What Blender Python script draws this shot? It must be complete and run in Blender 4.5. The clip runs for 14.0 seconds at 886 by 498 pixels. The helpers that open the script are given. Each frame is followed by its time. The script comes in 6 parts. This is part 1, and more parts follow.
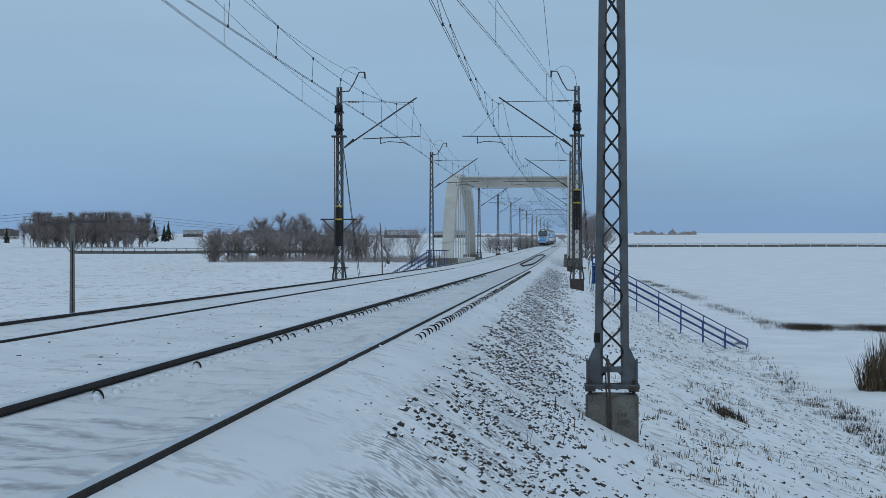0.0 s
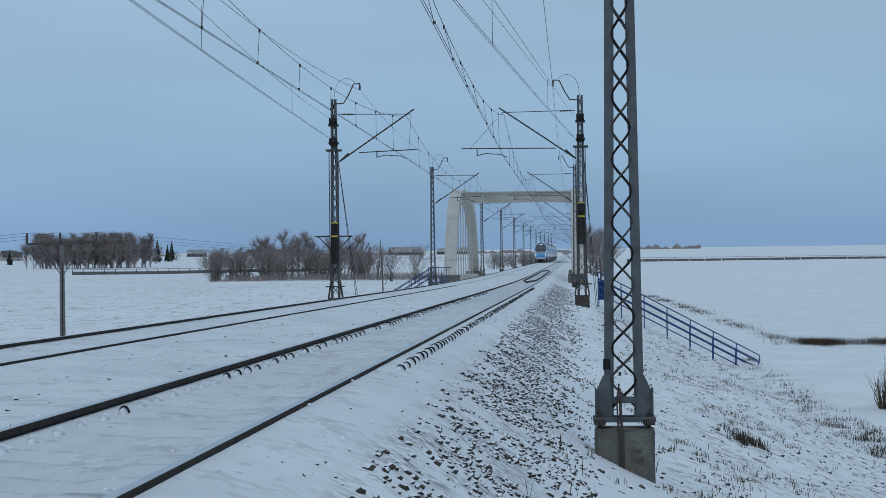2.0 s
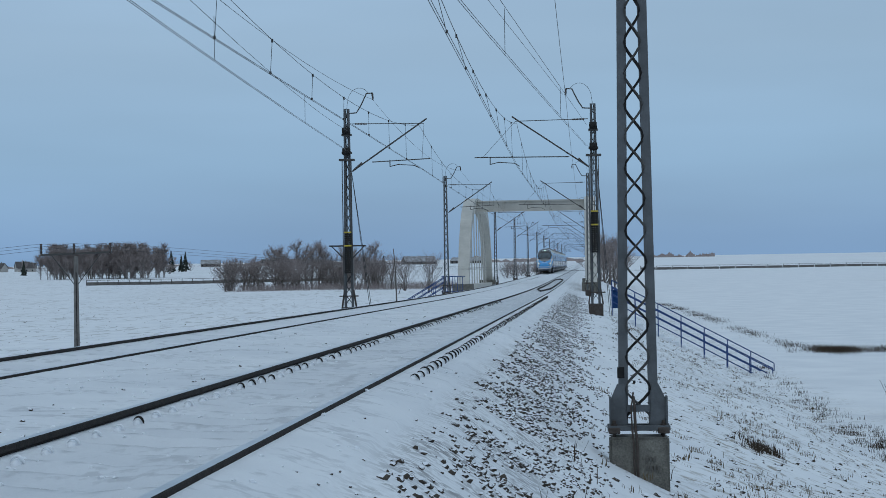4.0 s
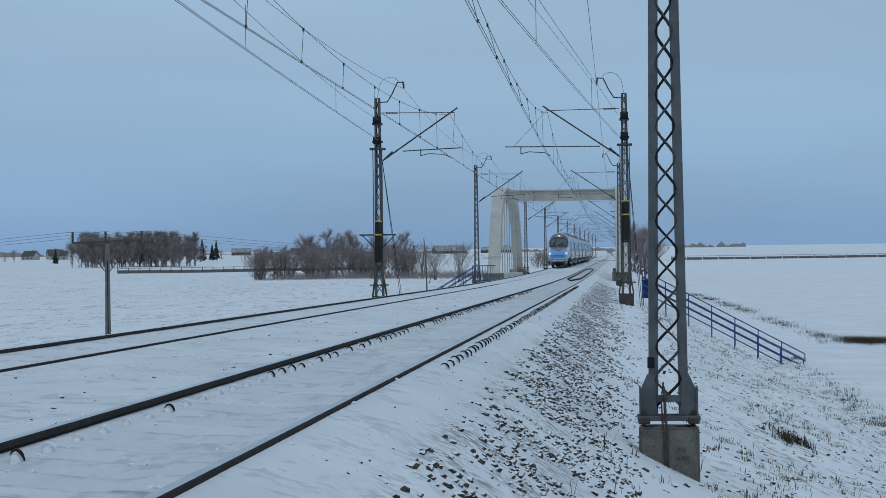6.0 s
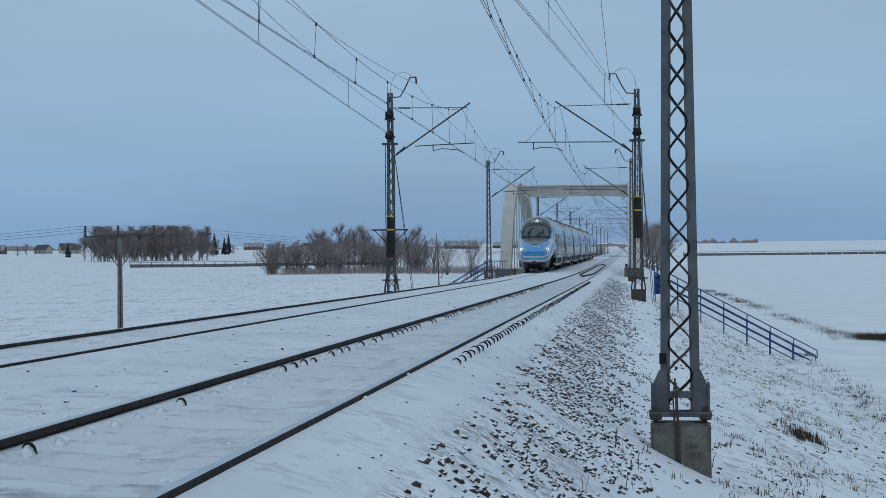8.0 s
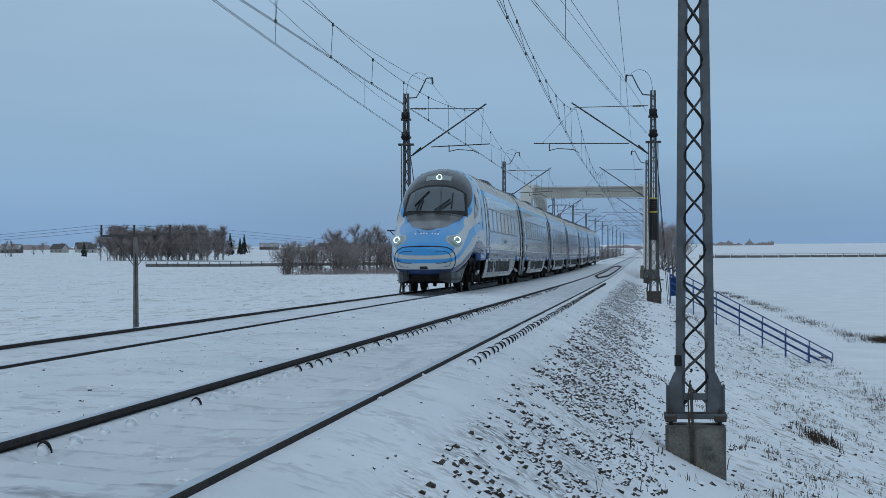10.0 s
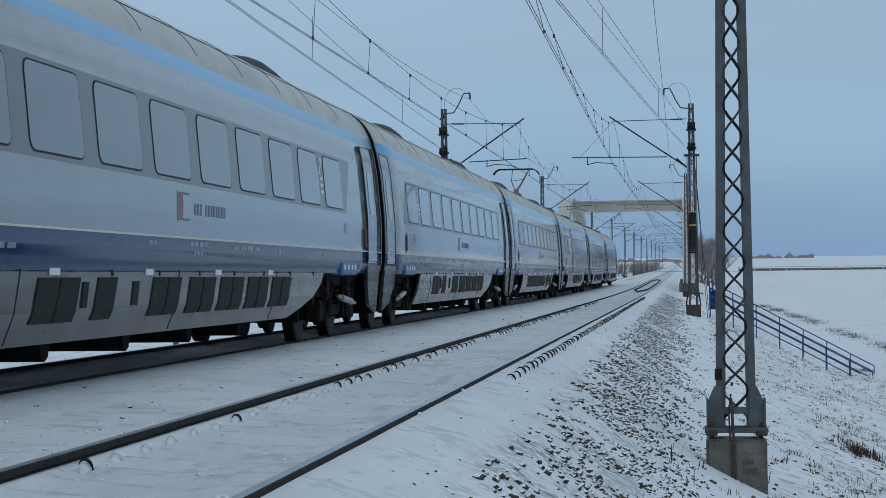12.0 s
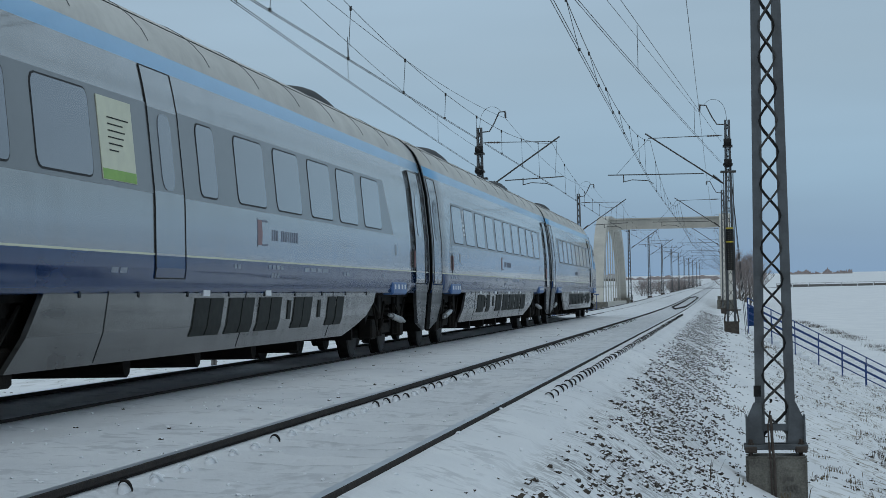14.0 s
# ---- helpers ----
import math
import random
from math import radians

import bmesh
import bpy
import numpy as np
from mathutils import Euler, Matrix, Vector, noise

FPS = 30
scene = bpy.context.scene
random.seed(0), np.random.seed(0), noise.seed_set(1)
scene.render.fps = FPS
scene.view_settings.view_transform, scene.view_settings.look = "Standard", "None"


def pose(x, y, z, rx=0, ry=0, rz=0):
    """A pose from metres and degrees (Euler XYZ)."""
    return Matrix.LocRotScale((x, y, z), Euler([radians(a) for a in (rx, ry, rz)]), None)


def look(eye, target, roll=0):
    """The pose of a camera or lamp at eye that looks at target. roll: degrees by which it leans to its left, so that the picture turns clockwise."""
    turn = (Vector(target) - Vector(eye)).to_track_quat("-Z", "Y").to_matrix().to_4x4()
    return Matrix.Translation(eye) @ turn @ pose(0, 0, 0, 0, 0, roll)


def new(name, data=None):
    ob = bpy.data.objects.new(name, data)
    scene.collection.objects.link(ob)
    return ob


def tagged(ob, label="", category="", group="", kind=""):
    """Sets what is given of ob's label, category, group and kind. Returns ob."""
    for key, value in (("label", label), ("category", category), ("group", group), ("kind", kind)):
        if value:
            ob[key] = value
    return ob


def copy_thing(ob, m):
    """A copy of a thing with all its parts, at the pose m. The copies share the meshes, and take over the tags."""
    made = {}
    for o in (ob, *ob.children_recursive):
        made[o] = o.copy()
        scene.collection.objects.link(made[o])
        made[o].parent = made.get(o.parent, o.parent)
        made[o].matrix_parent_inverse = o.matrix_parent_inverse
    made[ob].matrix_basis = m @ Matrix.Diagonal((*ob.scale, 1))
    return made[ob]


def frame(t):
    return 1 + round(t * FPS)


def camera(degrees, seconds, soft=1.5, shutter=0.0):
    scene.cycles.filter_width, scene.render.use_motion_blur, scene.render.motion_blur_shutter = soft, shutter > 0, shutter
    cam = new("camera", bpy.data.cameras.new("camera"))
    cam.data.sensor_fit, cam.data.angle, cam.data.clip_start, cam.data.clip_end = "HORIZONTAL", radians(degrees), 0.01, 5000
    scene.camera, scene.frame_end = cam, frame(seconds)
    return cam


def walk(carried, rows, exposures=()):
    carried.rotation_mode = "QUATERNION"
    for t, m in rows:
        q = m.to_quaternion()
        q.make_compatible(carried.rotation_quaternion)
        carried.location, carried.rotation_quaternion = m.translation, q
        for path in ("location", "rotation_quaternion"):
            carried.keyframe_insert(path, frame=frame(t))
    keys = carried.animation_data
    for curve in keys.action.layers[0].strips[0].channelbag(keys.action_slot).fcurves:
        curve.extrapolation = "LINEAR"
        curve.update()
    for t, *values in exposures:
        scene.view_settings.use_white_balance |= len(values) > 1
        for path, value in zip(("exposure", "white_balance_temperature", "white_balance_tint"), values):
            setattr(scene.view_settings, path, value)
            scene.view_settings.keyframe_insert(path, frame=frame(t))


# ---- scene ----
cam = camera(25.98, 14.0, soft=0.5)
# seconds, heading left of the line, pitch, roll, metres further back
PATH = [
    (0.0, 3.68, 0.04, 0.0, 3.0), (0.2, 3.70, 0.22, -0.05, 1.3), (0.5, 3.78, 0.385, -0.131, 0.0),
    (1.0, 3.762, 0.44, -0.355, 0.0), (1.5, 3.812, 0.448, -0.568, 0.0), (2.0, 3.808, 0.543, -0.666, 0.0),
    (2.5, 3.755, 0.754, -0.729, 0.0), (3.0, 3.77, 0.936, -0.887, 0.0), (5.5, 4.976, 0.561, -0.703, 0.0),
    (6.0, 5.116, 0.511, -0.707, 0.0), (6.5, 5.283, 0.359, -0.707, 0.0), (7.0, 5.339, 0.386, -0.7, 0.0),
    (7.5, 5.379, 0.374, -0.61, 0.0), (10.0, 5.941, 0.397, -0.236, 0.0), (10.5, 6.195, 0.58, -0.413, 0.0),
    (11.0, 6.535, 0.605, -0.54, 0.0), (11.5, 6.815, 0.633, -0.521, 0.0), (12.0, 7.089, 0.858, -0.648, 0.0),
    (12.5, 7.298, 1.059, -0.936, 0.0), (13.0, 7.333, 1.25, -1.245, 0.0), (13.5, 7.378, 1.411, -1.303, 0.0),
    (14.0, 8.176, 1.438, -1.121, 0.0),
]


def eye_row(t, yaw, pitch, roll, back):
    a, b = radians(yaw), radians(pitch)
    eye = Vector((2.72, -back, 0.96))
    return t, look(eye, eye + 100 * Vector((-math.sin(a) * math.cos(b), math.cos(a) * math.cos(b), math.sin(b))), roll)


walk(cam, [eye_row(*r) for r in PATH], exposures=[(0.0, 0.0, 6500, 10), (11.0, 0.0, 6500, 10), (12.5, 0.0, 6850, 10), (14.0, 0.0, 7150, 10)])

# ---- world and light: an overcast winter sky ----
world = bpy.data.worlds.new("overcast_sky")
scene.world = world
world.use_nodes = True
wn, wl = world.node_tree.nodes, world.node_tree.links
wn.clear()
w_out, w_bg = wn.new("ShaderNodeOutputWorld"), wn.new("ShaderNodeBackground")
w_tc, w_sep = wn.new("ShaderNodeTexCoord"), wn.new("ShaderNodeSeparateXYZ")
w_ramp = wn.new("ShaderNodeValToRGB")
w_map, w_noise = wn.new("ShaderNodeMapping"), wn.new("ShaderNodeTexNoise")
w_mix, w_sky, w_add = wn.new("ShaderNodeMix"), wn.new("ShaderNodeTexSky"), wn.new("ShaderNodeMix")
w_sky.sky_type, w_sky.sun_disc = "NISHITA", False
w_sky.sun_elevation, w_sky.sun_rotation = radians(22), radians(200)
wl.new(w_tc.outputs["Generated"], w_sep.inputs[0])
wl.new(w_sep.outputs["Z"], w_ramp.inputs[0])
cr = w_ramp.color_ramp
cr.elements[0].position, cr.elements[0].color = 0.0, (0.155, 0.29, 0.50, 1)
cr.elements[1].position, cr.elements[1].color = 1.0, (0.44, 0.57, 0.70, 1)
for p, c in ((0.02, (0.165, 0.305, 0.52, 1)), (0.06, (0.215, 0.365, 0.555, 1)), (0.12, (0.275, 0.41, 0.57, 1)), (0.4, (0.36, 0.49, 0.63, 1))):
    e = cr.elements.new(p)
    e.color = c
w_map.inputs["Scale"].default_value = (2.2, 2.2, 14.0)
wl.new(w_tc.outputs["Generated"], w_map.inputs[0])
wl.new(w_map.outputs[0], w_noise.inputs["Vector"])
w_noise.inputs["Scale"].default_value, w_noise.inputs["Detail"].default_value = 1.3, 3.0
w_cr2 = wn.new("ShaderNodeMapRange")
w_cr2.inputs["From Min"].default_value, w_cr2.inputs["From Max"].default_value = 0.3, 0.7
w_cr2.inputs["To Min"].default_value, w_cr2.inputs["To Max"].default_value = 0.92, 1.08
wl.new(w_noise.outputs["Fac"], w_cr2.inputs["Value"])
w_mix.data_type, w_mix.blend_type = "RGBA", "MULTIPLY"
w_mix.inputs["Factor"].default_value = 1.0
wl.new(w_ramp.outputs[0], w_mix.inputs["A"])
wl.new(w_cr2.outputs[0], w_mix.inputs["B"])
w_add.data_type = "RGBA"
w_add.inputs["Factor"].default_value = 0.01
wl.new(w_mix.outputs["Result"], w_add.inputs["A"])
wl.new(w_sky.outputs[0], w_add.inputs["B"])
wl.new(w_add.outputs["Result"], w_bg.inputs["Color"])
w_bg.inputs["Strength"].default_value = 1.0
wl.new(w_bg.outputs[0], w_out.inputs[0])

sun = new("sun", bpy.data.lights.new("sun", "SUN"))
sun.data.energy, sun.data.angle, sun.data.color = 0.3, radians(40), (0.92, 0.96, 1.0)
sun.matrix_world = look((0, 0, 50), (-14, 30, 0))


# ---- materials ----
def principled(name):
    m = bpy.data.materials.new(name)
    m.use_nodes = True
    return m, m.node_tree.nodes, m.node_tree.links, m.node_tree.nodes["Principled BSDF"]


def plain(name, a, b=None, rough=0.6, metal=0.0, scale=6.0, bump=0.0, bump_scale=40.0, coat=0.0, fine=0.25):
    """Two tones mixed by coarse and fine noise, with a fine relief."""
    m, n, l, p = principled(name)
    b = b or tuple(c * 0.75 for c in a)
    tc = n.new("ShaderNodeTexCoord")
    n1, n2 = n.new("ShaderNodeTexNoise"), n.new("ShaderNodeTexNoise")
    n1.inputs["Scale"].default_value, n1.inputs["Detail"].default_value = scale, 4
    n2.inputs["Scale"].default_value, n2.inputs["Detail"].default_value = scale * 9, 3
    mixf = n.new("ShaderNodeMix")
    mixf.inputs["Factor"].default_value = fine
    rng = n.new("ShaderNodeMapRange")
    rng.inputs["From Min"].default_value, rng.inputs["From Max"].default_value = 0.36, 0.64
    mx = n.new("ShaderNodeMix")
    mx.data_type = "RGBA"
    for t in (n1, n2):
        l.new(tc.outputs["Object"], t.inputs["Vector"])
    l.new(n1.outputs["Fac"], mixf.inputs["A"])
    l.new(n2.outputs["Fac"], mixf.inputs["B"])
    l.new(mixf.outputs["Result"], rng.inputs["Value"])
    l.new(rng.outputs[0], mx.inputs["Factor"])
    mx.inputs["A"].default_value, mx.inputs["B"].default_value = (*a, 1), (*b, 1)
    l.new(mx.outputs["Result"], p.inputs["Base Color"])
    p.inputs["Roughness"].default_value, p.inputs["Metallic"].default_value = rough, metal
    p.inputs["Coat Weight"].default_value, p.inputs["Coat Roughness"].default_value = coat, 0.08
    if bump:
        n3, bp = n.new("ShaderNodeTexNoise"), n.new("ShaderNodeBump")
        n3.inputs["Scale"].default_value, n3.inputs["Detail"].default_value = bump_scale, 4
        l.new(tc.outputs["Object"], n3.inputs["Vector"])
        l.new(n3.outputs["Fac"], bp.inputs["Height"])
        bp.inputs["Strength"].default_value, bp.inputs["Distance"].default_value = bump, 0.02
        l.new(bp.outputs[0], p.inputs["Normal"])
    return m


def streaked(name, a, b, rough, metal, coat):
    """Paint of a moving vehicle: long streaks for wiped dirt and painted-in reflections, fainter run marks, and uneven
    gloss.
    """
    m, n, l, p = principled(name)
    tc = n.new("ShaderNodeTexCoord")

    def tex(stretch, scale, detail):
        mp, t = n.new("ShaderNodeMapping"), n.new("ShaderNodeTexNoise")
        mp.inputs["Scale"].default_value = stretch
        t.inputs["Scale"].default_value, t.inputs["Detail"].default_value = scale, detail
        l.new(tc.outputs["Object"], mp.inputs[0])
        l.new(mp.outputs[0], t.inputs["Vector"])
        return t.outputs["Fac"]

    def math_node(kind, x, y):
        o = n.new("ShaderNodeMath")
        o.operation = kind
        for i, v in enumerate((x, y)):
            if isinstance(v, float):
                o.inputs[i].default_value = v
            else:
                l.new(v, o.inputs[i])
        return o.outputs[0]

    long, runs, spots = tex((2.0, 0.10, 6.0), 1.0, 3), tex((2.0, 2.5, 0.3), 1.0, 3), tex((1, 1, 1), 3.0, 4)
    dirt_and_sheen = math_node("ADD", math_node("MULTIPLY", long, 0.55), math_node("ADD", math_node("MULTIPLY", runs, 0.3), math_node("MULTIPLY", spots, 0.15)))
    rg = n.new("ShaderNodeMapRange")
    rg.inputs["From Min"].default_value, rg.inputs["From Max"].default_value = 0.42, 0.62
    l.new(dirt_and_sheen, rg.inputs["Value"])
    mx = n.new("ShaderNodeMix")
    mx.data_type = "RGBA"
    l.new(rg.outputs[0], mx.inputs["Factor"])
    mx.inputs["A"].default_value, mx.inputs["B"].default_value = (*a, 1), (*b, 1)
    l.new(mx.outputs["Result"], p.inputs["Base Color"])
    rr = n.new("ShaderNodeMapRange")
    rr.inputs["From Min"].default_value, rr.inputs["From Max"].default_value = 0.42, 0.62
    rr.inputs["To Min"].default_value, rr.inputs["To Max"].default_value = rough * 0.7, rough * 1.5
    l.new(dirt_and_sheen, rr.inputs["Value"])
    l.new(rr.outputs[0], p.inputs["Roughness"])
    p.inputs["Metallic"].default_value, p.inputs["Coat Weight"].default_value, p.inputs["Coat Roughness"].default_value = metal, coat, 0.05
    bp = n.new("ShaderNodeBump")
    l.new(tex((1.0, 0.5, 1.6), 1.6, 2), bp.inputs["Height"])
    bp.inputs["Strength"].default_value, bp.inputs["Distance"].default_value = 0.10, 0.03
    l.new(bp.outputs[0], p.inputs["Normal"])
    return m


def snow_ground(name):
    """Snow with grain, thin patches where soil and stubble show, and a gritty ballast shoulder."""
    m, n, l, p = principled(name)
    tc, sep = n.new("ShaderNodeTexCoord"), n.new("ShaderNodeSeparateXYZ")
    l.new(tc.outputs["Object"], sep.inputs[0])

    def tex(scale, detail, vec=None, stretch=None):
        t = n.new("ShaderNodeTexNoise")
        t.inputs["Scale"].default_value, t.inputs["Detail"].default_value = scale, detail
        if stretch:
            mp = n.new("ShaderNodeMapping")
            mp.inputs["Scale"].default_value = stretch
            l.new(tc.outputs["Object"], mp.inputs[0])
            l.new(mp.outputs[0], t.inputs["Vector"])
        else:
            l.new(tc.outputs["Object"], t.inputs["Vector"])
        return t.outputs["Fac"]

    def rng(v, a, b, c=0.0, d=1.0):
        r = n.new("ShaderNodeMapRange")
        r.inputs["From Min"].default_value, r.inputs["From Max"].default_value = a, b
        r.inputs["To Min"].default_value, r.inputs["To Max"].default_value = c, d
        l.new(v, r.inputs["Value"])
        return r.outputs[0]

    def op(kind, a, b):
        o = n.new("ShaderNodeMath")
        o.operation = kind
        for i, v in enumerate((a, b)):
            if isinstance(v, (int, float)):
                o.inputs[i].default_value = v
            else:
                l.new(v, o.inputs[i])
        return o.outputs[0]

    def mix(f, a, b):
        o = n.new("ShaderNodeMix")
        o.data_type = "RGBA"
        l.new(f, o.inputs["Factor"])
        for k, v in (("A", a), ("B", b)):
            if isinstance(v, tuple):
                o.inputs[k].default_value = (*v, 1)
            else:
                l.new(v, o.inputs[k])
        return o.outputs["Result"]

    snow = mix(rng(tex(0.35, 5), 0.35, 0.65), (0.765, 0.775, 0.785), (0.68, 0.695, 0.715))
    # gritty four-foot with darker bands at sleeper pitch, a little grit in the six-foot
    four = op("MULTIPLY", rng(sep.outputs["X"], -0.72, -0.5), rng(sep.outputs["X"], 0.74, 0.6))
    ph = op("SINE", op("MULTIPLY", op("ADD", sep.outputs["Y"], op("MULTIPLY", sep.outputs["X"], 0.35)), 2 * math.pi / 0.6), 0.0)
    snow = mix(op("MULTIPLY", four, rng(tex(2.2, 5), 0.3, 0.7, 0.12, 0.42)), snow, (0.47, 0.49, 0.52))
    hollow = op("MULTIPLY", rng(op("ADD", ph, op("MULTIPLY", tex(4, 5), 3.0)), 1.0, 2.6), rng(tex(9, 5), 0.36, 0.56))
    snow = mix(op("MULTIPLY", op("MULTIPLY", four, hollow), 0.95), snow, (0.26, 0.27, 0.29))
    gx = op("MULTIPLY", rng(sep.outputs["X"], -5.6, -5.2), rng(sep.outputs["X"], 1.5, 1.1))
    snow = mix(op("MULTIPLY", gx, rng(tex(1.3, 5), 0.3, 0.7, 0.1, 0.36)), snow, (0.48, 0.50, 0.53))
    grit = op("MULTIPLY", gx, rng(op("MULTIPLY", tex(7, 6), tex(0.9, 3)), 0.29, 0.36))
    snow = mix(op("MULTIPLY", grit, 0.4), snow, (0.33, 0.34, 0.36))
    # ballast shoulder: stones come through
    band = op("MULTIPLY", rng(sep.outputs["X"], 1.28, 1.55), rng(sep.outputs["X"], 2.75, 2.1))
    band = op("MULTIPLY", band, rng(sep.outputs["Y"], 420, 150))
    st = rng(tex(13, 6), 0.45, 0.55)
    snow = mix(op("MULTIPLY", op("MULTIPLY", band, st), rng(tex(1.6, 4), 0.40, 0.60, 0.06, 0.66)), snow, (0.07, 0.062, 0.055))
    # dry grass and soil on the slope
    slope = op("MULTIPLY", rng(sep.outputs["X"], 3.2, 4.2), rng(sep.outputs["X"], 13.0, 10.6))
    tuft = op("MULTIPLY", rng(tex(4.5, 6), 0.51, 0.62), rng(tex(0.6, 4), 0.40, 0.60))
    snow = mix(op("MULTIPLY", slope, op("MULTIPLY", tuft, 0.8)), snow, (0.20, 0.165, 0.11))
    # field stubble: clods in rows, far from the line
    fl = rng(sep.outputs["X"], -10.0, -16.0)
    clod = op("MULTIPLY", rng(tex(1.6, 5, stretch=(0.8, 0.14, 1.0)), 0.535, 0.60), rng(tex(0.09, 4), 0.40, 0.56))
    snow = mix(op("MULTIPLY", fl, op("MULTIPLY", clod, 0.42)), snow, (0.20, 0.18, 0.155))
    # broad thin-snow streaks in the open fields
    far = op("MAXIMUM", fl, rng(sep.outputs["X"], 14.0, 22.0))
    streak = rng(tex(0.02, 5, stretch=(1.0, 0.4, 1.0)), 0.56, 0.72, 0.0, 0.16)
    snow = mix(op("MULTIPLY", far, streak), snow, (0.42, 0.42, 0.42))
    l.new(snow, p.inputs["Base Color"])
    p.inputs["Roughness"].default_value = 0.75
    p.inputs["Specular IOR Level"].default_value = 0.25
    b1, b2 = n.new("ShaderNodeBump"), n.new("ShaderNodeBump")
    l.new(tex(2.5, 6), b1.inputs["Height"])
    b1.inputs["Strength"].default_value, b1.inputs["Distance"].default_value = 0.3, 0.07
    l.new(tex(22, 5), b2.inputs["Height"])
    b2.inputs["Strength"].default_value, b2.inputs["Distance"].default_value = 0.5, 0.025
    l.new(b1.outputs[0], b2.inputs["Normal"])
    l.new(b2.outputs[0], p.inputs["Normal"])
    return m


def glow(name, colour, strength):
    m, n, l, p = principled(name)
    p.inputs["Base Color"].default_value = (*colour, 1)
    p.inputs["Emission Color"].default_value = (*colour, 1)
    p.inputs["Emission Strength"].default_value = strength
    return m


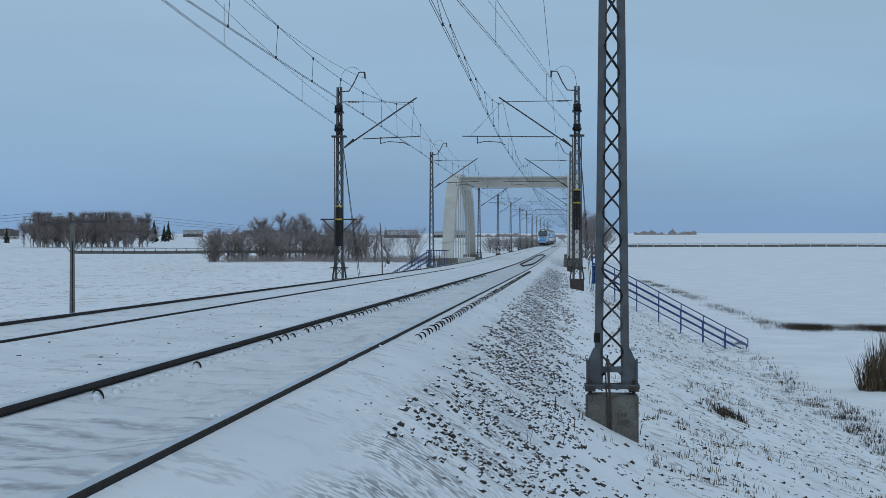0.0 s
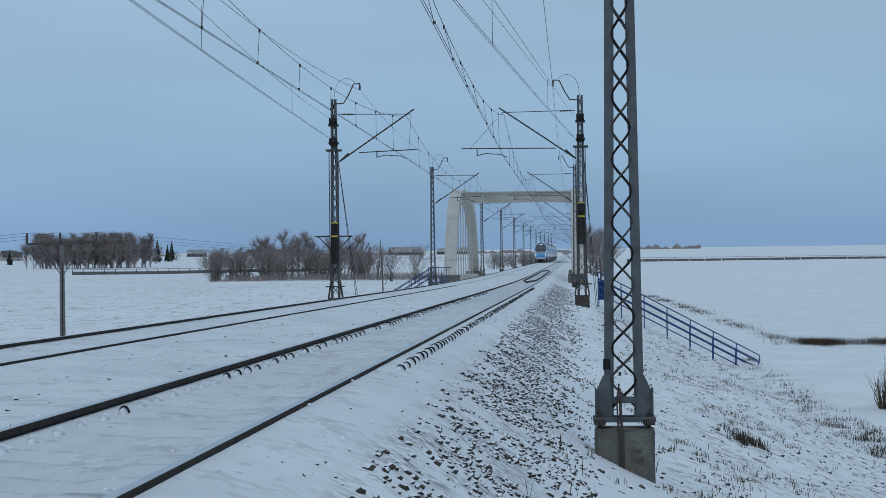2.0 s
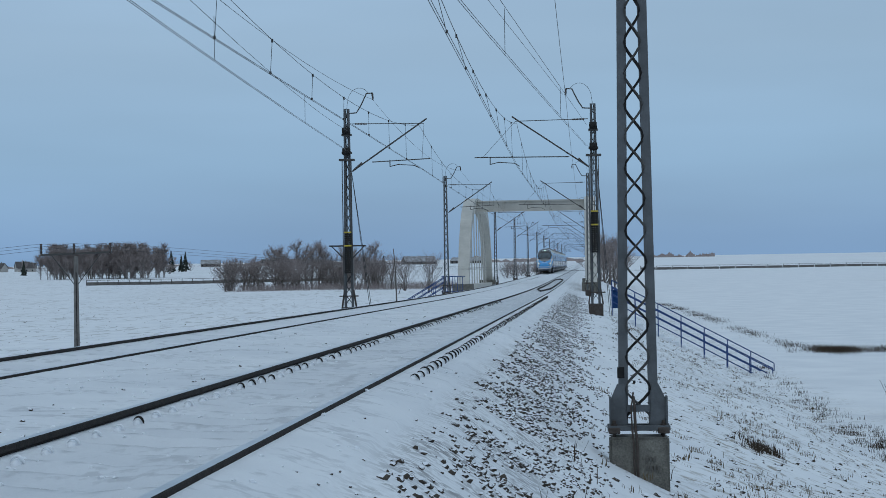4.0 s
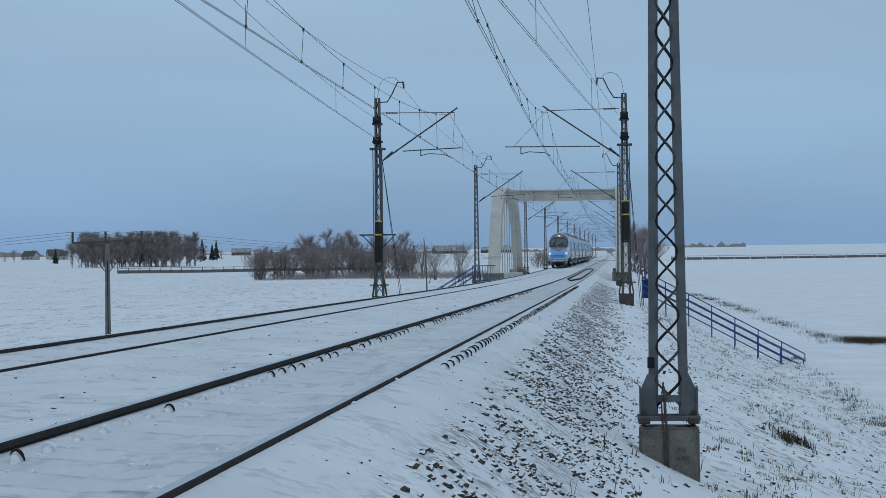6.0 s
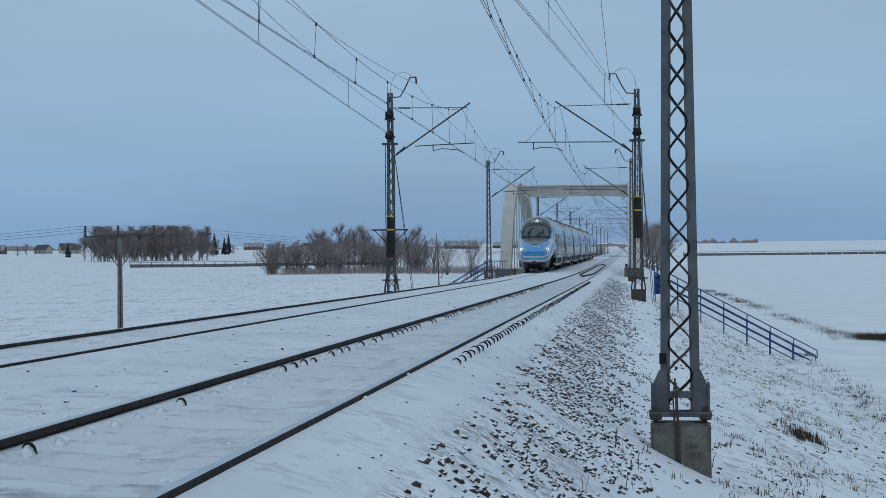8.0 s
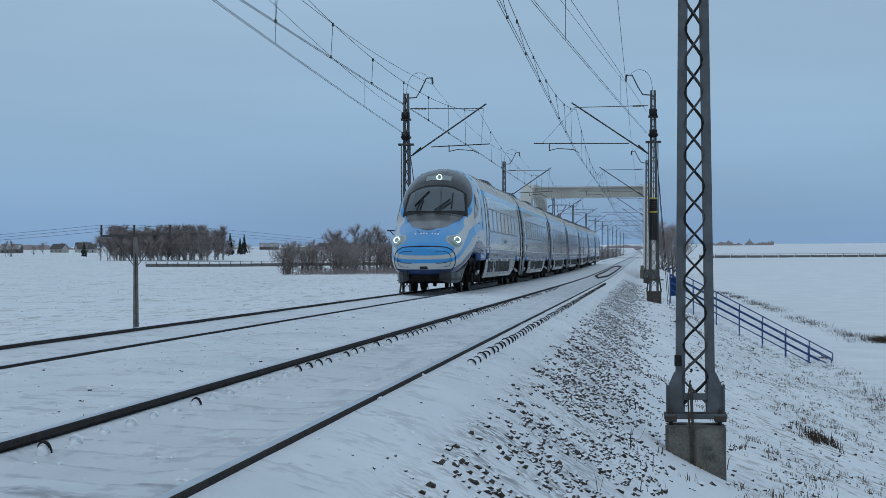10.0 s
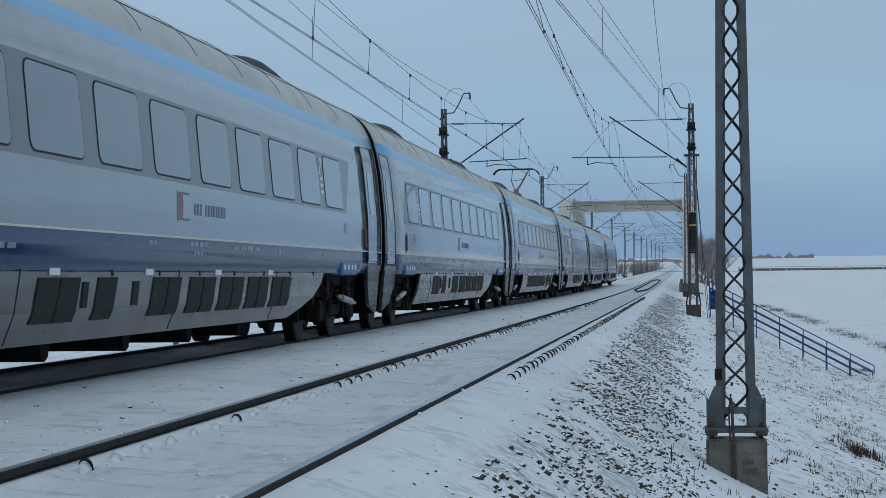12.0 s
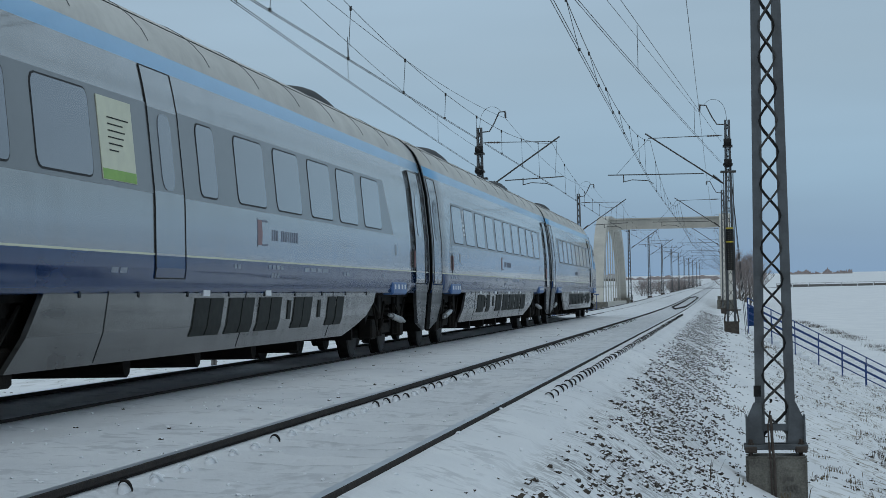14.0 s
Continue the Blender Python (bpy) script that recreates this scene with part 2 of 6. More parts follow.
M = dict(
    snow=snow_ground("snow"),
    rail_side=plain("rusty_rail", (0.02, 0.017, 0.016), (0.038, 0.03, 0.026), 0.85, 0.2, 8, 0.3, 60),
    rail_top=plain("polished_rail", (0.55, 0.56, 0.58), (0.42, 0.43, 0.45), 0.28, 0.9, 3),
    clip=plain("fastening_iron", (0.018, 0.017, 0.017), (0.04, 0.035, 0.03), 0.7, 0.3, 30),
    # grey tone stands in for sky reflected on the dark bonnet
    bonnet=plain("bonnet_sheen_grey", (0.10, 0.098, 0.095), (0.055, 0.052, 0.05), 0.3, 0.0, 3, 0, 40, 0.4),
    stone=plain("ballast_stone", (0.04, 0.033, 0.028), (0.11, 0.09, 0.072), 0.9, 0, 9, 0.4, 50),
    lump=plain("snow_lump", (0.83, 0.85, 0.87), (0.74, 0.76, 0.79), 0.8, 0, 8, 0.4, 40),
    steel=plain("mast_grey_paint", (0.115, 0.125, 0.135), (0.075, 0.08, 0.085), 0.55, 0.3, 5, 0.2, 60),
    steel_dark=plain("weathered_steel", (0.05, 0.05, 0.05), (0.085, 0.08, 0.075), 0.6, 0.4, 9, 0.2, 60),
    steel_rust=plain("rust_streaked_steel", (0.05, 0.035, 0.028), (0.09, 0.075, 0.065), 0.75, 0.3, 12, 0.2, 60),
    weight=plain("weight_iron", (0.012, 0.012, 0.013), (0.03, 0.028, 0.026), 0.7, 0.2, 9),
    yellow=plain("yellow_paint", (0.55, 0.42, 0.03), (0.40, 0.30, 0.05), 0.6),
    wire=plain("wire_copper", (0.045, 0.045, 0.045), (0.03, 0.03, 0.03), 0.5, 0.4),
    insul=plain("brown_insulator", (0.03, 0.018, 0.014), (0.05, 0.03, 0.02), 0.25, 0, 20, 0, 40, 0.5),
    concrete=plain("old_concrete", (0.19, 0.18, 0.155), (0.075, 0.07, 0.06), 0.9, 0, 5, 0.5, 30, 0, 0.4),
    pole=plain("concrete_pole", (0.17, 0.16, 0.15), (0.10, 0.095, 0.09), 0.9, 0, 3, 0.3, 40),
    bridge=plain("cream_bridge_paint", (0.52, 0.50, 0.45), (0.40, 0.385, 0.35), 0.6, 0, 0.6, 0.1, 10),
    blue=plain("blue_rail_paint", (0.010, 0.050, 0.19), (0.008, 0.038, 0.14), 0.5, 0, 4),
    bark=plain("dark_bark", (0.11, 0.092, 0.082), (0.16, 0.138, 0.125), 0.95, 0, 2),
    birch=plain("birch_bark", (0.42, 0.40, 0.39), (0.20, 0.18, 0.17), 0.95, 0, 1.5),
    twig=plain("bare_twigs", (0.25, 0.205, 0.195), (0.32, 0.275, 0.265), 0.95, 0, 0.6),
    needle=plain("fir_needles", (0.014, 0.022, 0.016), (0.025, 0.032, 0.022), 0.95, 0, 2),
    grass=plain("dry_grass", (0.17, 0.13, 0.08), (0.10, 0.078, 0.05), 0.95, 0, 1.2),
    weed=plain("dry_weed", (0.075, 0.055, 0.038), (0.05, 0.037, 0.027), 0.95, 0, 1.2),
    plaster=plain("pale_plaster", (0.42, 0.40, 0.37), (0.33, 0.31, 0.29), 0.9, 0, 0.5),
    roof=plain("dark_roof", (0.06, 0.055, 0.055), (0.10, 0.09, 0.085), 0.85, 0, 0.7),
    barn=plain("barn_boards", (0.10, 0.09, 0.085), (0.15, 0.13, 0.12), 0.9, 0, 0.7),
    dark_glass=plain("dark_glass", (0.02, 0.025, 0.03), (0.03, 0.035, 0.04), 0.08, 0, 3, 0, 40, 0.6),
    silver=streaked("silver_paint", (0.375, 0.375, 0.37), (0.30, 0.30, 0.295), 0.15, 0.7, 0.5),
    roof_silver=plain("roof_paint", (0.55, 0.54, 0.50), (0.42, 0.41, 0.38), 0.5, 0.0, 1.2),
    sky_blue=plain("light_blue_paint", (0.14, 0.40, 0.66), (0.12, 0.36, 0.60), 0.3, 0, 1, 0, 40, 0.5),
    navy=streaked("navy_paint", (0.003, 0.030, 0.105), (0.010, 0.042, 0.125), 0.12, 0.0, 0.0),
    band=plain("window_band_grey", (0.105, 0.11, 0.112), (0.085, 0.09, 0.092), 0.3, 0.1, 1, 0, 40, 0.5),
    pane=plain("tinted_pane", (0.095, 0.112, 0.14), (0.082, 0.098, 0.122), 0.03, 0.3, 0.5, 0, 40, 0.8),
    skirt=streaked("grimy_skirt", (0.085, 0.086, 0.084), (0.038, 0.037, 0.035), 0.2, 0.25, 0.1),
    door_grey=streaked("door_grey_paint", (0.21, 0.212, 0.216), (0.15, 0.152, 0.156), 0.18, 0.5, 0.3),
    end_grey=streaked("end_fairing_grey", (0.04, 0.042, 0.045), (0.018, 0.018, 0.018), 0.35, 0.0, 0.0),
    grille=plain("grille_dark", (0.016, 0.017, 0.015), (0.028, 0.03, 0.026), 0.7, 0.2, 9),
    black=plain("black_rubber", (0.014, 0.014, 0.015), (0.022, 0.022, 0.022), 0.55, 0, 9),
    under=plain("underframe_grime", (0.007, 0.0065, 0.006), (0.02, 0.016, 0.013), 0.85, 0.0, 4, 0.4, 20),
    wheel=plain("wheel_steel", (0.010, 0.009, 0.0085), (0.022, 0.02, 0.018), 0.6, 0.3, 9),
    chrome=plain("bright_cylinder", (0.40, 0.40, 0.40), (0.26, 0.26, 0.26), 0.35, 0.5, 9),
    red=plain("red_paint", (0.26, 0.14, 0.145), (0.22, 0.12, 0.125), 0.5),
    screen=plain("windscreen_glass", (0.06, 0.078, 0.09), (0.05, 0.065, 0.076), 0.04, 0.25, 0.6, 0, 40, 0.9),
    white=plain("white_paint", (0.75, 0.76, 0.77), (0.68, 0.69, 0.70), 0.5),
    box_blue=plain("box_blue_paint", (0.06, 0.15, 0.34), (0.045, 0.11, 0.26), 0.45, 0, 4),
    stencil=plain("faded_stencil", (0.085, 0.08, 0.072), (0.11, 0.10, 0.09), 0.9, 0, 20),
    snow_roof=plain("snow_dusted_roof", (0.42, 0.43, 0.45), (0.16, 0.155, 0.155), 0.9, 0, 0.35),
    clod=plain("field_clod", (0.16, 0.14, 0.12), (0.26, 0.24, 0.22), 0.95, 0, 3),
    cream=plain("poster_cream", (0.66, 0.66, 0.50), (0.6, 0.6, 0.46), 0.5),
    green=plain("poster_green", (0.25, 0.45, 0.08), (0.2, 0.38, 0.07), 0.5),
    lamp=glow("headlamp_glow", (0.72, 1.0, 0.90), 1.6),
    lens=plain("headlamp_lens", (0.27, 0.31, 0.30), (0.18, 0.21, 0.205), 0.4, 0.3, 5, 0, 40, 0.15),
)

for key, level in dict(under=0.12, wheel=0.2, black=0.2, grille=0.2, stone=0.2, weight=0.2, rail_side=0.2, clip=0.2, bonnet=0.3, navy=0.24, end_grey=0.2, skirt=0.4, weed=0.1, grass=0.1).items():
    M[key].node_tree.nodes["Principled BSDF"].inputs["Specular IOR Level"].default_value = level
M["fairing"] = plain("dark_fairing_paint", (0.022, 0.024, 0.03), (0.014, 0.015, 0.018), 0.3, 0.0, 2)
M["bellows"] = plain("bellows_and_gap_black", (0.004, 0.004, 0.0042), (0.007, 0.007, 0.007), 0.9)
M["bellows"].node_tree.nodes["Principled BSDF"].inputs["Specular IOR Level"].default_value = 0.05
M["stencil_white"] = plain("worn_white_stencil", (0.34, 0.36, 0.38), (0.10, 0.13, 0.2), 0.4, 0, 9)
M["print"] = plain("printed_blue_grey", (0.16, 0.18, 0.24), (0.14, 0.16, 0.21), 0.5)


def snow_capped(m):
    """Lets snow lie on the upward faces of a material."""
    n, l, p = m.node_tree.nodes, m.node_tree.links, m.node_tree.nodes["Principled BSDF"]
    old = p.inputs["Base Color"].links[0].from_socket
    geo, sep, nz, add, rg, mx = n.new("ShaderNodeNewGeometry"), n.new("ShaderNodeSeparateXYZ"), n.new("ShaderNodeTexNoise"), n.new("ShaderNodeMath"), n.new("ShaderNodeMapRange"), n.new("ShaderNodeMix")
    l.new(geo.outputs["Normal"], sep.inputs[0])
    nz.inputs["Scale"].default_value = 9.0
    l.new(geo.outputs["Position"], nz.inputs["Vector"])
    l.new(sep.outputs["Z"], add.inputs[0])
    l.new(nz.outputs["Fac"], add.inputs[1])
    rg.inputs["From Min"].default_value, rg.inputs["From Max"].default_value = 1.08, 1.28
    l.new(add.outputs[0], rg.inputs["Value"])
    mx.data_type = "RGBA"
    l.new(rg.outputs[0], mx.inputs["Factor"])
    l.new(old, mx.inputs["A"])
    mx.inputs["B"].default_value = (0.76, 0.78, 0.81, 1)
    l.new(mx.outputs["Result"], p.inputs["Base Color"])


snow_capped(M["stone"])
snow_capped(M["clod"])

# ---- mesh helpers ----
def mesh_of(name, verts, faces, mats, idx=None, smooth=False):
    me = bpy.data.meshes.new(name)
    me.from_pydata([tuple(v) for v in verts], [], [tuple(f) for f in faces])
    for m in mats if isinstance(mats, (list, tuple)) else [mats]:
        me.materials.append(m)
    if idx is not None:
        me.polygons.foreach_set("material_index", list(idx))
    if smooth:
        me.polygons.foreach_set("use_smooth", [True] * len(me.polygons))
    me.update()
    return me


def part(name, data, parent, label=""):
    """Links a mesh, or a Geo, as one part under a thing or a part."""
    ob = new(name, data)
    ob.parent = parent
    return tagged(ob, label) if label else ob


def thing(name, label, category, m=None, group="", kind=""):
    ob = new(name)
    ob.empty_display_size = 0.2
    if m is not None:
        ob.matrix_world = m
    return tagged(ob, label, category, group, kind)


class Geo:
    """Collects verts and faces of one part."""

    def __init__(self):
        self.v, self.f, self.mi = [], [], []

    def add(self, v, f, mi=0):
        k = len(self.v)
        self.v += [tuple(p) for p in v]
        self.f += [tuple(i + k for i in q) for q in f]
        self.mi += [mi] * len(f)
        return self

    def box(self, x0, x1, y0, y1, z0, z1, mi=0, c=0.0):
        """A box with chamfered vertical-plane edges of size c."""
        if c <= 0:
            v = [(x, y, z) for x in (x0, x1) for y in (y0, y1) for z in (z0, z1)]
            f = [(0, 1, 3, 2), (4, 6, 7, 5), (0, 4, 5, 1), (2, 3, 7, 6), (0, 2, 6, 4), (1, 5, 7, 3)]
            return self.add(v, f, mi)
        bm = bmesh.new()
        bmesh.ops.create_cube(bm, size=1, matrix=Matrix.Translation(((x0 + x1) / 2, (y0 + y1) / 2, (z0 + z1) / 2)) @ Matrix.Diagonal((x1 - x0, y1 - y0, z1 - z0, 1)))
        bmesh.ops.bevel(bm, geom=bm.edges[:], offset=c, segments=1, affect="EDGES")
        bm.verts.index_update()
        self.add([p.co for p in bm.verts], [[p.index for p in q.verts] for q in bm.faces], mi)
        bm.free()
        return self

    def tube(self, pts, r, n=6, mi=0, caps=True):
        """A tube through points; r one radius or one for each point."""
        pts = [Vector(p) for p in pts]
        rs = r if isinstance(r, (list, tuple)) else [r] * len(pts)
        v, f = [], []
        up = Vector((0, 0, 1))
        for i, p in enumerate(pts):
            d = (pts[min(i + 1, len(pts) - 1)] - pts[max(i - 1, 0)])
            d = d.normalized() if d.length > 1e-9 else up
            a = d.cross(up if abs(d.z) < 0.95 else Vector((1, 0, 0))).normalized()
            b = d.cross(a)
            v += [p + (a * math.cos(t) + b * math.sin(t)) * rs[i] for t in (2 * math.pi * k / n for k in range(n))]
        for i in range(len(pts) - 1):
            f += [(i * n + k, i * n + (k + 1) % n, (i + 1) * n + (k + 1) % n, (i + 1) * n + k) for k in range(n)]
        if caps:
            f += [tuple(range(n - 1, -1, -1)), tuple(range((len(pts) - 1) * n, len(pts) * n))]
        return self.add(v, f, mi)

    def bar(self, a, b, w, h, mi=0, side=(0, 0, 1)):
        """A flat bar of section w x h from a to b; h lies along side."""
        a, b = Vector(a), Vector(b)
        d = (b - a).normalized()
        s = Vector(side)
        s = (s - d * s.dot(d)).normalized()
        o = d.cross(s)
        v = [p + o * (i * w / 2) + s * (j * h / 2) for p in (a, b) for i, j in ((-1, -1), (1, -1), (1, 1), (-1, 1))]
        return self.add(v, [(0, 1, 2, 3), (7, 6, 5, 4), (0, 4, 5, 1), (1, 5, 6, 2), (2, 6, 7, 3), (3, 7, 4, 0)], mi)

    def extrude(self, loop, x0, x1, axis=0, mi=0):
        """A closed loop of 2D points in the plane across axis, drawn out from x0 to x1."""
        def p3(a, q):
            return (a, q[0], q[1]) if axis == 0 else ((q[0], a, q[1]) if axis == 1 else (q[0], q[1], a))
        n = len(loop)
        v = [p3(x0, q) for q in loop] + [p3(x1, q) for q in loop]
        f = [tuple(range(n)), tuple(range(2 * n - 1, n - 1, -1))] + [(i, n + i, n + (i + 1) % n, (i + 1) % n) for i in range(n)]
        return self.add(v, f, mi)

    def mesh(self, name, mats, smooth=False):
        return mesh_of(name, self.v, self.f, mats, self.mi, smooth)


# ---- the line ----
D = -4.08          # centre of the far track; the near one lies at 0


def line_x(y):
    return 5.8e-6 * (max(y, 100) - 100) ** 2 if y < 600 else 1.45 + 0.0058 * (y - 600)


def line_z(y):
    if y < 80:
        return 0.0
    if y < 180:
        return 3.05e-5 * (y - 80) ** 2
    if y < 600:
        return 0.305 + 0.0061 * (y - 180)
    return 2.867 + 0.0085 * (y - 600)


def interp(x, xs, ys):
    return float(np.interp(x, xs, ys))


def field_z(x, y):
    return -4.7 + 0.0087 * max(y, -200) + 0.0016 * max(y - 600, 0) + 0.25 * noise.noise((x * 0.03, y * 0.015, 0))


def ground_z(x, y):
    """Embankment, ditch and fields."""
    xl, zl = line_x(y), line_z(y)
    u = x - xl
    near = interp(y, (30, 75), (1, 0))
    if u > 1.3:
        a = interp(u, (1.3, 1.6, 2.3, 2.98, 3.68, 11.2, 12.6), (-0.19, -0.31, -0.80, -1.27, -1.66, -4.45, -4.7))
        b = interp(u, (1.3, 1.7, 2.3, 3.5, 11.2, 12.6), (-0.19, -0.34, -0.60, -0.80, -4.45, -4.7))
        base = a * near + b * (1 - near)
        if u > 11.2:
            base = -4.45 - 0.42 * (u - 11.2)
        z = max(base + zl, field_z(x, y))
        z += noise.noise((x * 0.9, y * 0.9, 2)) * 0.07 * min(1, (u - 1.3) / 2)
    elif u < D - 1.3:
        w = D - 1.3 - u
        base = interp(w, (0, 0.4, 1.8, 3.2, 10.5), (-0.17, -0.30, -0.75, -0.85, -4.7)) + zl
        fz = field_z(x, y)
        z = base * (1 - interp(w, (8, 10.5), (0, 1))) + fz * interp(w, (8, 10.5), (0, 1))
    else:
        z = zl - (0.085 if u > D / 2 else 0.07)
        for c in (0, D):
            g = abs(u - c)
            if g < 0.66:      # the four-foot dips towards its middle, with a ripple at each sleeper
                z += 0.085 * (abs(math.cos((y + 0.35 * x) * math.pi / 0.6)) ** 3 - 0.42) * max(0, 1 - y / 60) * (0.6 + 0.4 * noise.noise((x * 2, y, 5))) - 0.03 * (1 - g / 0.66)
            elif g < 0.84:
                z += 0.02
        for c in (0, D):      # snow lies banked against the outer side of the right-hand rails
            z += (0.036 if c == 0 else 0.048) * interp(u - c, (0.74, 0.79, 0.95, 1.25), (0, 1, 1, 0))
        z -= 0.075 * max(0, min(1, (u - 0.9) / 0.4)) + 0.055 * max(0, min(1, (D - 0.9 - u) / 0.4))
        z += 0.018 * noise.noise((x * 3, y * 1.2, 1)) * min(1, max(0.1, min(abs(abs(u) - 0.8), abs(abs(u - D) - 0.8)) / 0.35)) + (0.03 * math.exp(-((u - D / 2) / 0.55) ** 2))
    return z


def ground_sheet():
    xs = np.concatenate([-np.geomspace(3500, 16, 34), np.arange(-15.5, -6, 0.5), np.arange(-6, -3, 0.12), np.arange(-3, -0.95, 0.12), np.arange(-0.95, 3.9, 0.065), np.arange(3.9, 14, 0.25), np.geomspace(14.2, 3500, 40)])
    ys = np.concatenate([np.array([-400, -200, -100, -50, -25, -12, -5, 0, 4]), np.arange(6, 9, 0.5), np.arange(9, 30, 0.075), np.arange(30, 60, 0.2), np.arange(60, 130, 0.8), np.arange(130, 300, 4), np.geomspace(304, 4500, 46)])
    v = [(x, y, ground_z(x, y)) for y in ys for x in xs]
    nx, ny = len(xs), len(ys)
    f = [(j * nx + i, j * nx + i + 1, (j + 1) * nx + i + 1, (j + 1) * nx + i) for j in range(ny - 1) for i in range(nx - 1)]
    ob = new("ground", mesh_of("ground", v, f, M["snow"], None, True))
    return tagged(ob, "snow-covered fields and railway embankment with ballast showing through", "ground", kind="structure")


ground = ground_sheet()


RAIL = [(-0.075, -0.172), (0.075, -0.172), (0.075, -0.16), (0.012, -0.14), (0.01, -0.05), (0.036, -0.04), (0.036, -0.006), (0.03, 0), (-0.03, 0), (-0.036, -0.006), (-0.036, -0.04), (-0.01, -0.05), (-0.012, -0.14), (-0.075, -0.16)]


def along(c, y0, y1):
    ys = np.concatenate([np.arange(y0, min(100, y1), 10), np.arange(max(100, y0), y1, 15), [y1]])
    return [(line_x(y) + c, y, line_z(y)) for y in ys]


def rail_mesh(c, y0, y1):
    pts = along(c, y0, y1)
    n = len(RAIL)
    v = [(x + a, y, z + b) for x, y, z in pts for a, b in RAIL]
    f, mi = [], []
    for i in range(len(pts) - 1):
        for k in range(n):
            f.append((i * n + k, i * n + (k + 1) % n, (i + 1) * n + (k + 1) % n, (i + 1) * n + k))
            mi.append(1 if k == 7 else 0)
    return mesh_of("rail", v, f, [M["rail_side"], M["rail_top"]], mi)


def crescent(tone):
    """A spring fastening standing out of the snow as a dark arch."""
    g = Geo()
    g.tube([(0.052 * math.cos(a), -0.02 * math.sin(a), 0.074 * math.sin(a) + 0.002) for a in np.linspace(-0.25, 2.6, 10)], [0.003, 0.008, 0.011, 0.013, 0.014, 0.013, 0.011, 0.009, 0.006, 0.003], 5)
    # the cap of snow that lies on it
    n, m = 10, 4
    v = [(-0.01, 0.03, 0.06)] + [(0.05 * math.sin(j / m * 1.57) * math.cos(6.283 * i / n) - 0.01, 0.10 * math.sin(j / m * 1.57) * math.sin(6.283 * i / n) + 0.03, 0.06 * math.cos(j / m * 1.57) - (0.02 if j == m else 0)) for j in range(1, m + 1) for i in range(n)]
    f = [(0, 1 + i, 1 + (i + 1) % n) for i in range(n)] + [(1 + j * n + i, 1 + (j + 1) * n + i, 1 + (j + 1) * n + (i + 1) % n, 1 + j * n + (i + 1) % n) for j in range(m - 1) for i in range(n)]
    g.add(v, f, 1)
    return g.mesh("fastening", [tone, M["lump"]], True)


CLIP, CLIP_SNOWY = crescent(M["clip"]), crescent(M["lump"])


def track(c, label):
    t = thing("railway_track", label, "railway track", group="tracks of the line", kind="structure")
    for s in (-0.7535, 0.7535):
        part("rail", rail_mesh(c + s, -90, 900), t)
    return t


near_track = track(0, "snow-covered railway track with rusty rails on the embankment")
far_track = track(D, "snow-covered railway track that carries the passing train")
rng = random.Random(4)
for y in np.arange(19.3, 88, 0.6):
    o = part("fastening", CLIP, near_track)
    s = rng.uniform(0.85, 1.1)
    o.matrix_local = pose(0.7535 + 0.24, y, ground_z(0.99, y) + rng.uniform(0.0, 0.012), 0, rng.uniform(-8, 18), rng.uniform(-14, 14)) @ Matrix.Diagonal((s, s, s * 0.72, 1))
for i, y in enumerate(np.arange(10.3, 75, 0.6)):
    snowy = (i not in (0, 6, 11) and y < 18) or rng.random() < 0.3
    low = -0.02 if snowy else rng.uniform(-0.015, 0.005)
    o = part("fastening", CLIP_SNOWY if snowy else CLIP, near_track)
    o.matrix_local = pose(-0.7535 + 0.19, y, ground_z(-0.56, y) + low, 0, rng.uniform(-8, 8), rng.uniform(-12, 12)) @ Matrix.Scale(rng.uniform(0.72, 0.85), 4)
# check rail loop between the rails near the bridge
g = Geo()
for c in (-0.42, 0.42):
    g.tube([(c, y, line_z(y) - 0.06) for y in (128, 150, 170, 190, 205)] + [(0, 216, line_z(216) - 0.06)], 0.06, 4)
    g.tube([(c, 128, line_z(128) - 0.06), (0, 118, line_z(118) - 0.08)], 0.06, 4)
part("guard_rail", g.mesh("guard_rail", M["rail_side"]), near_track)


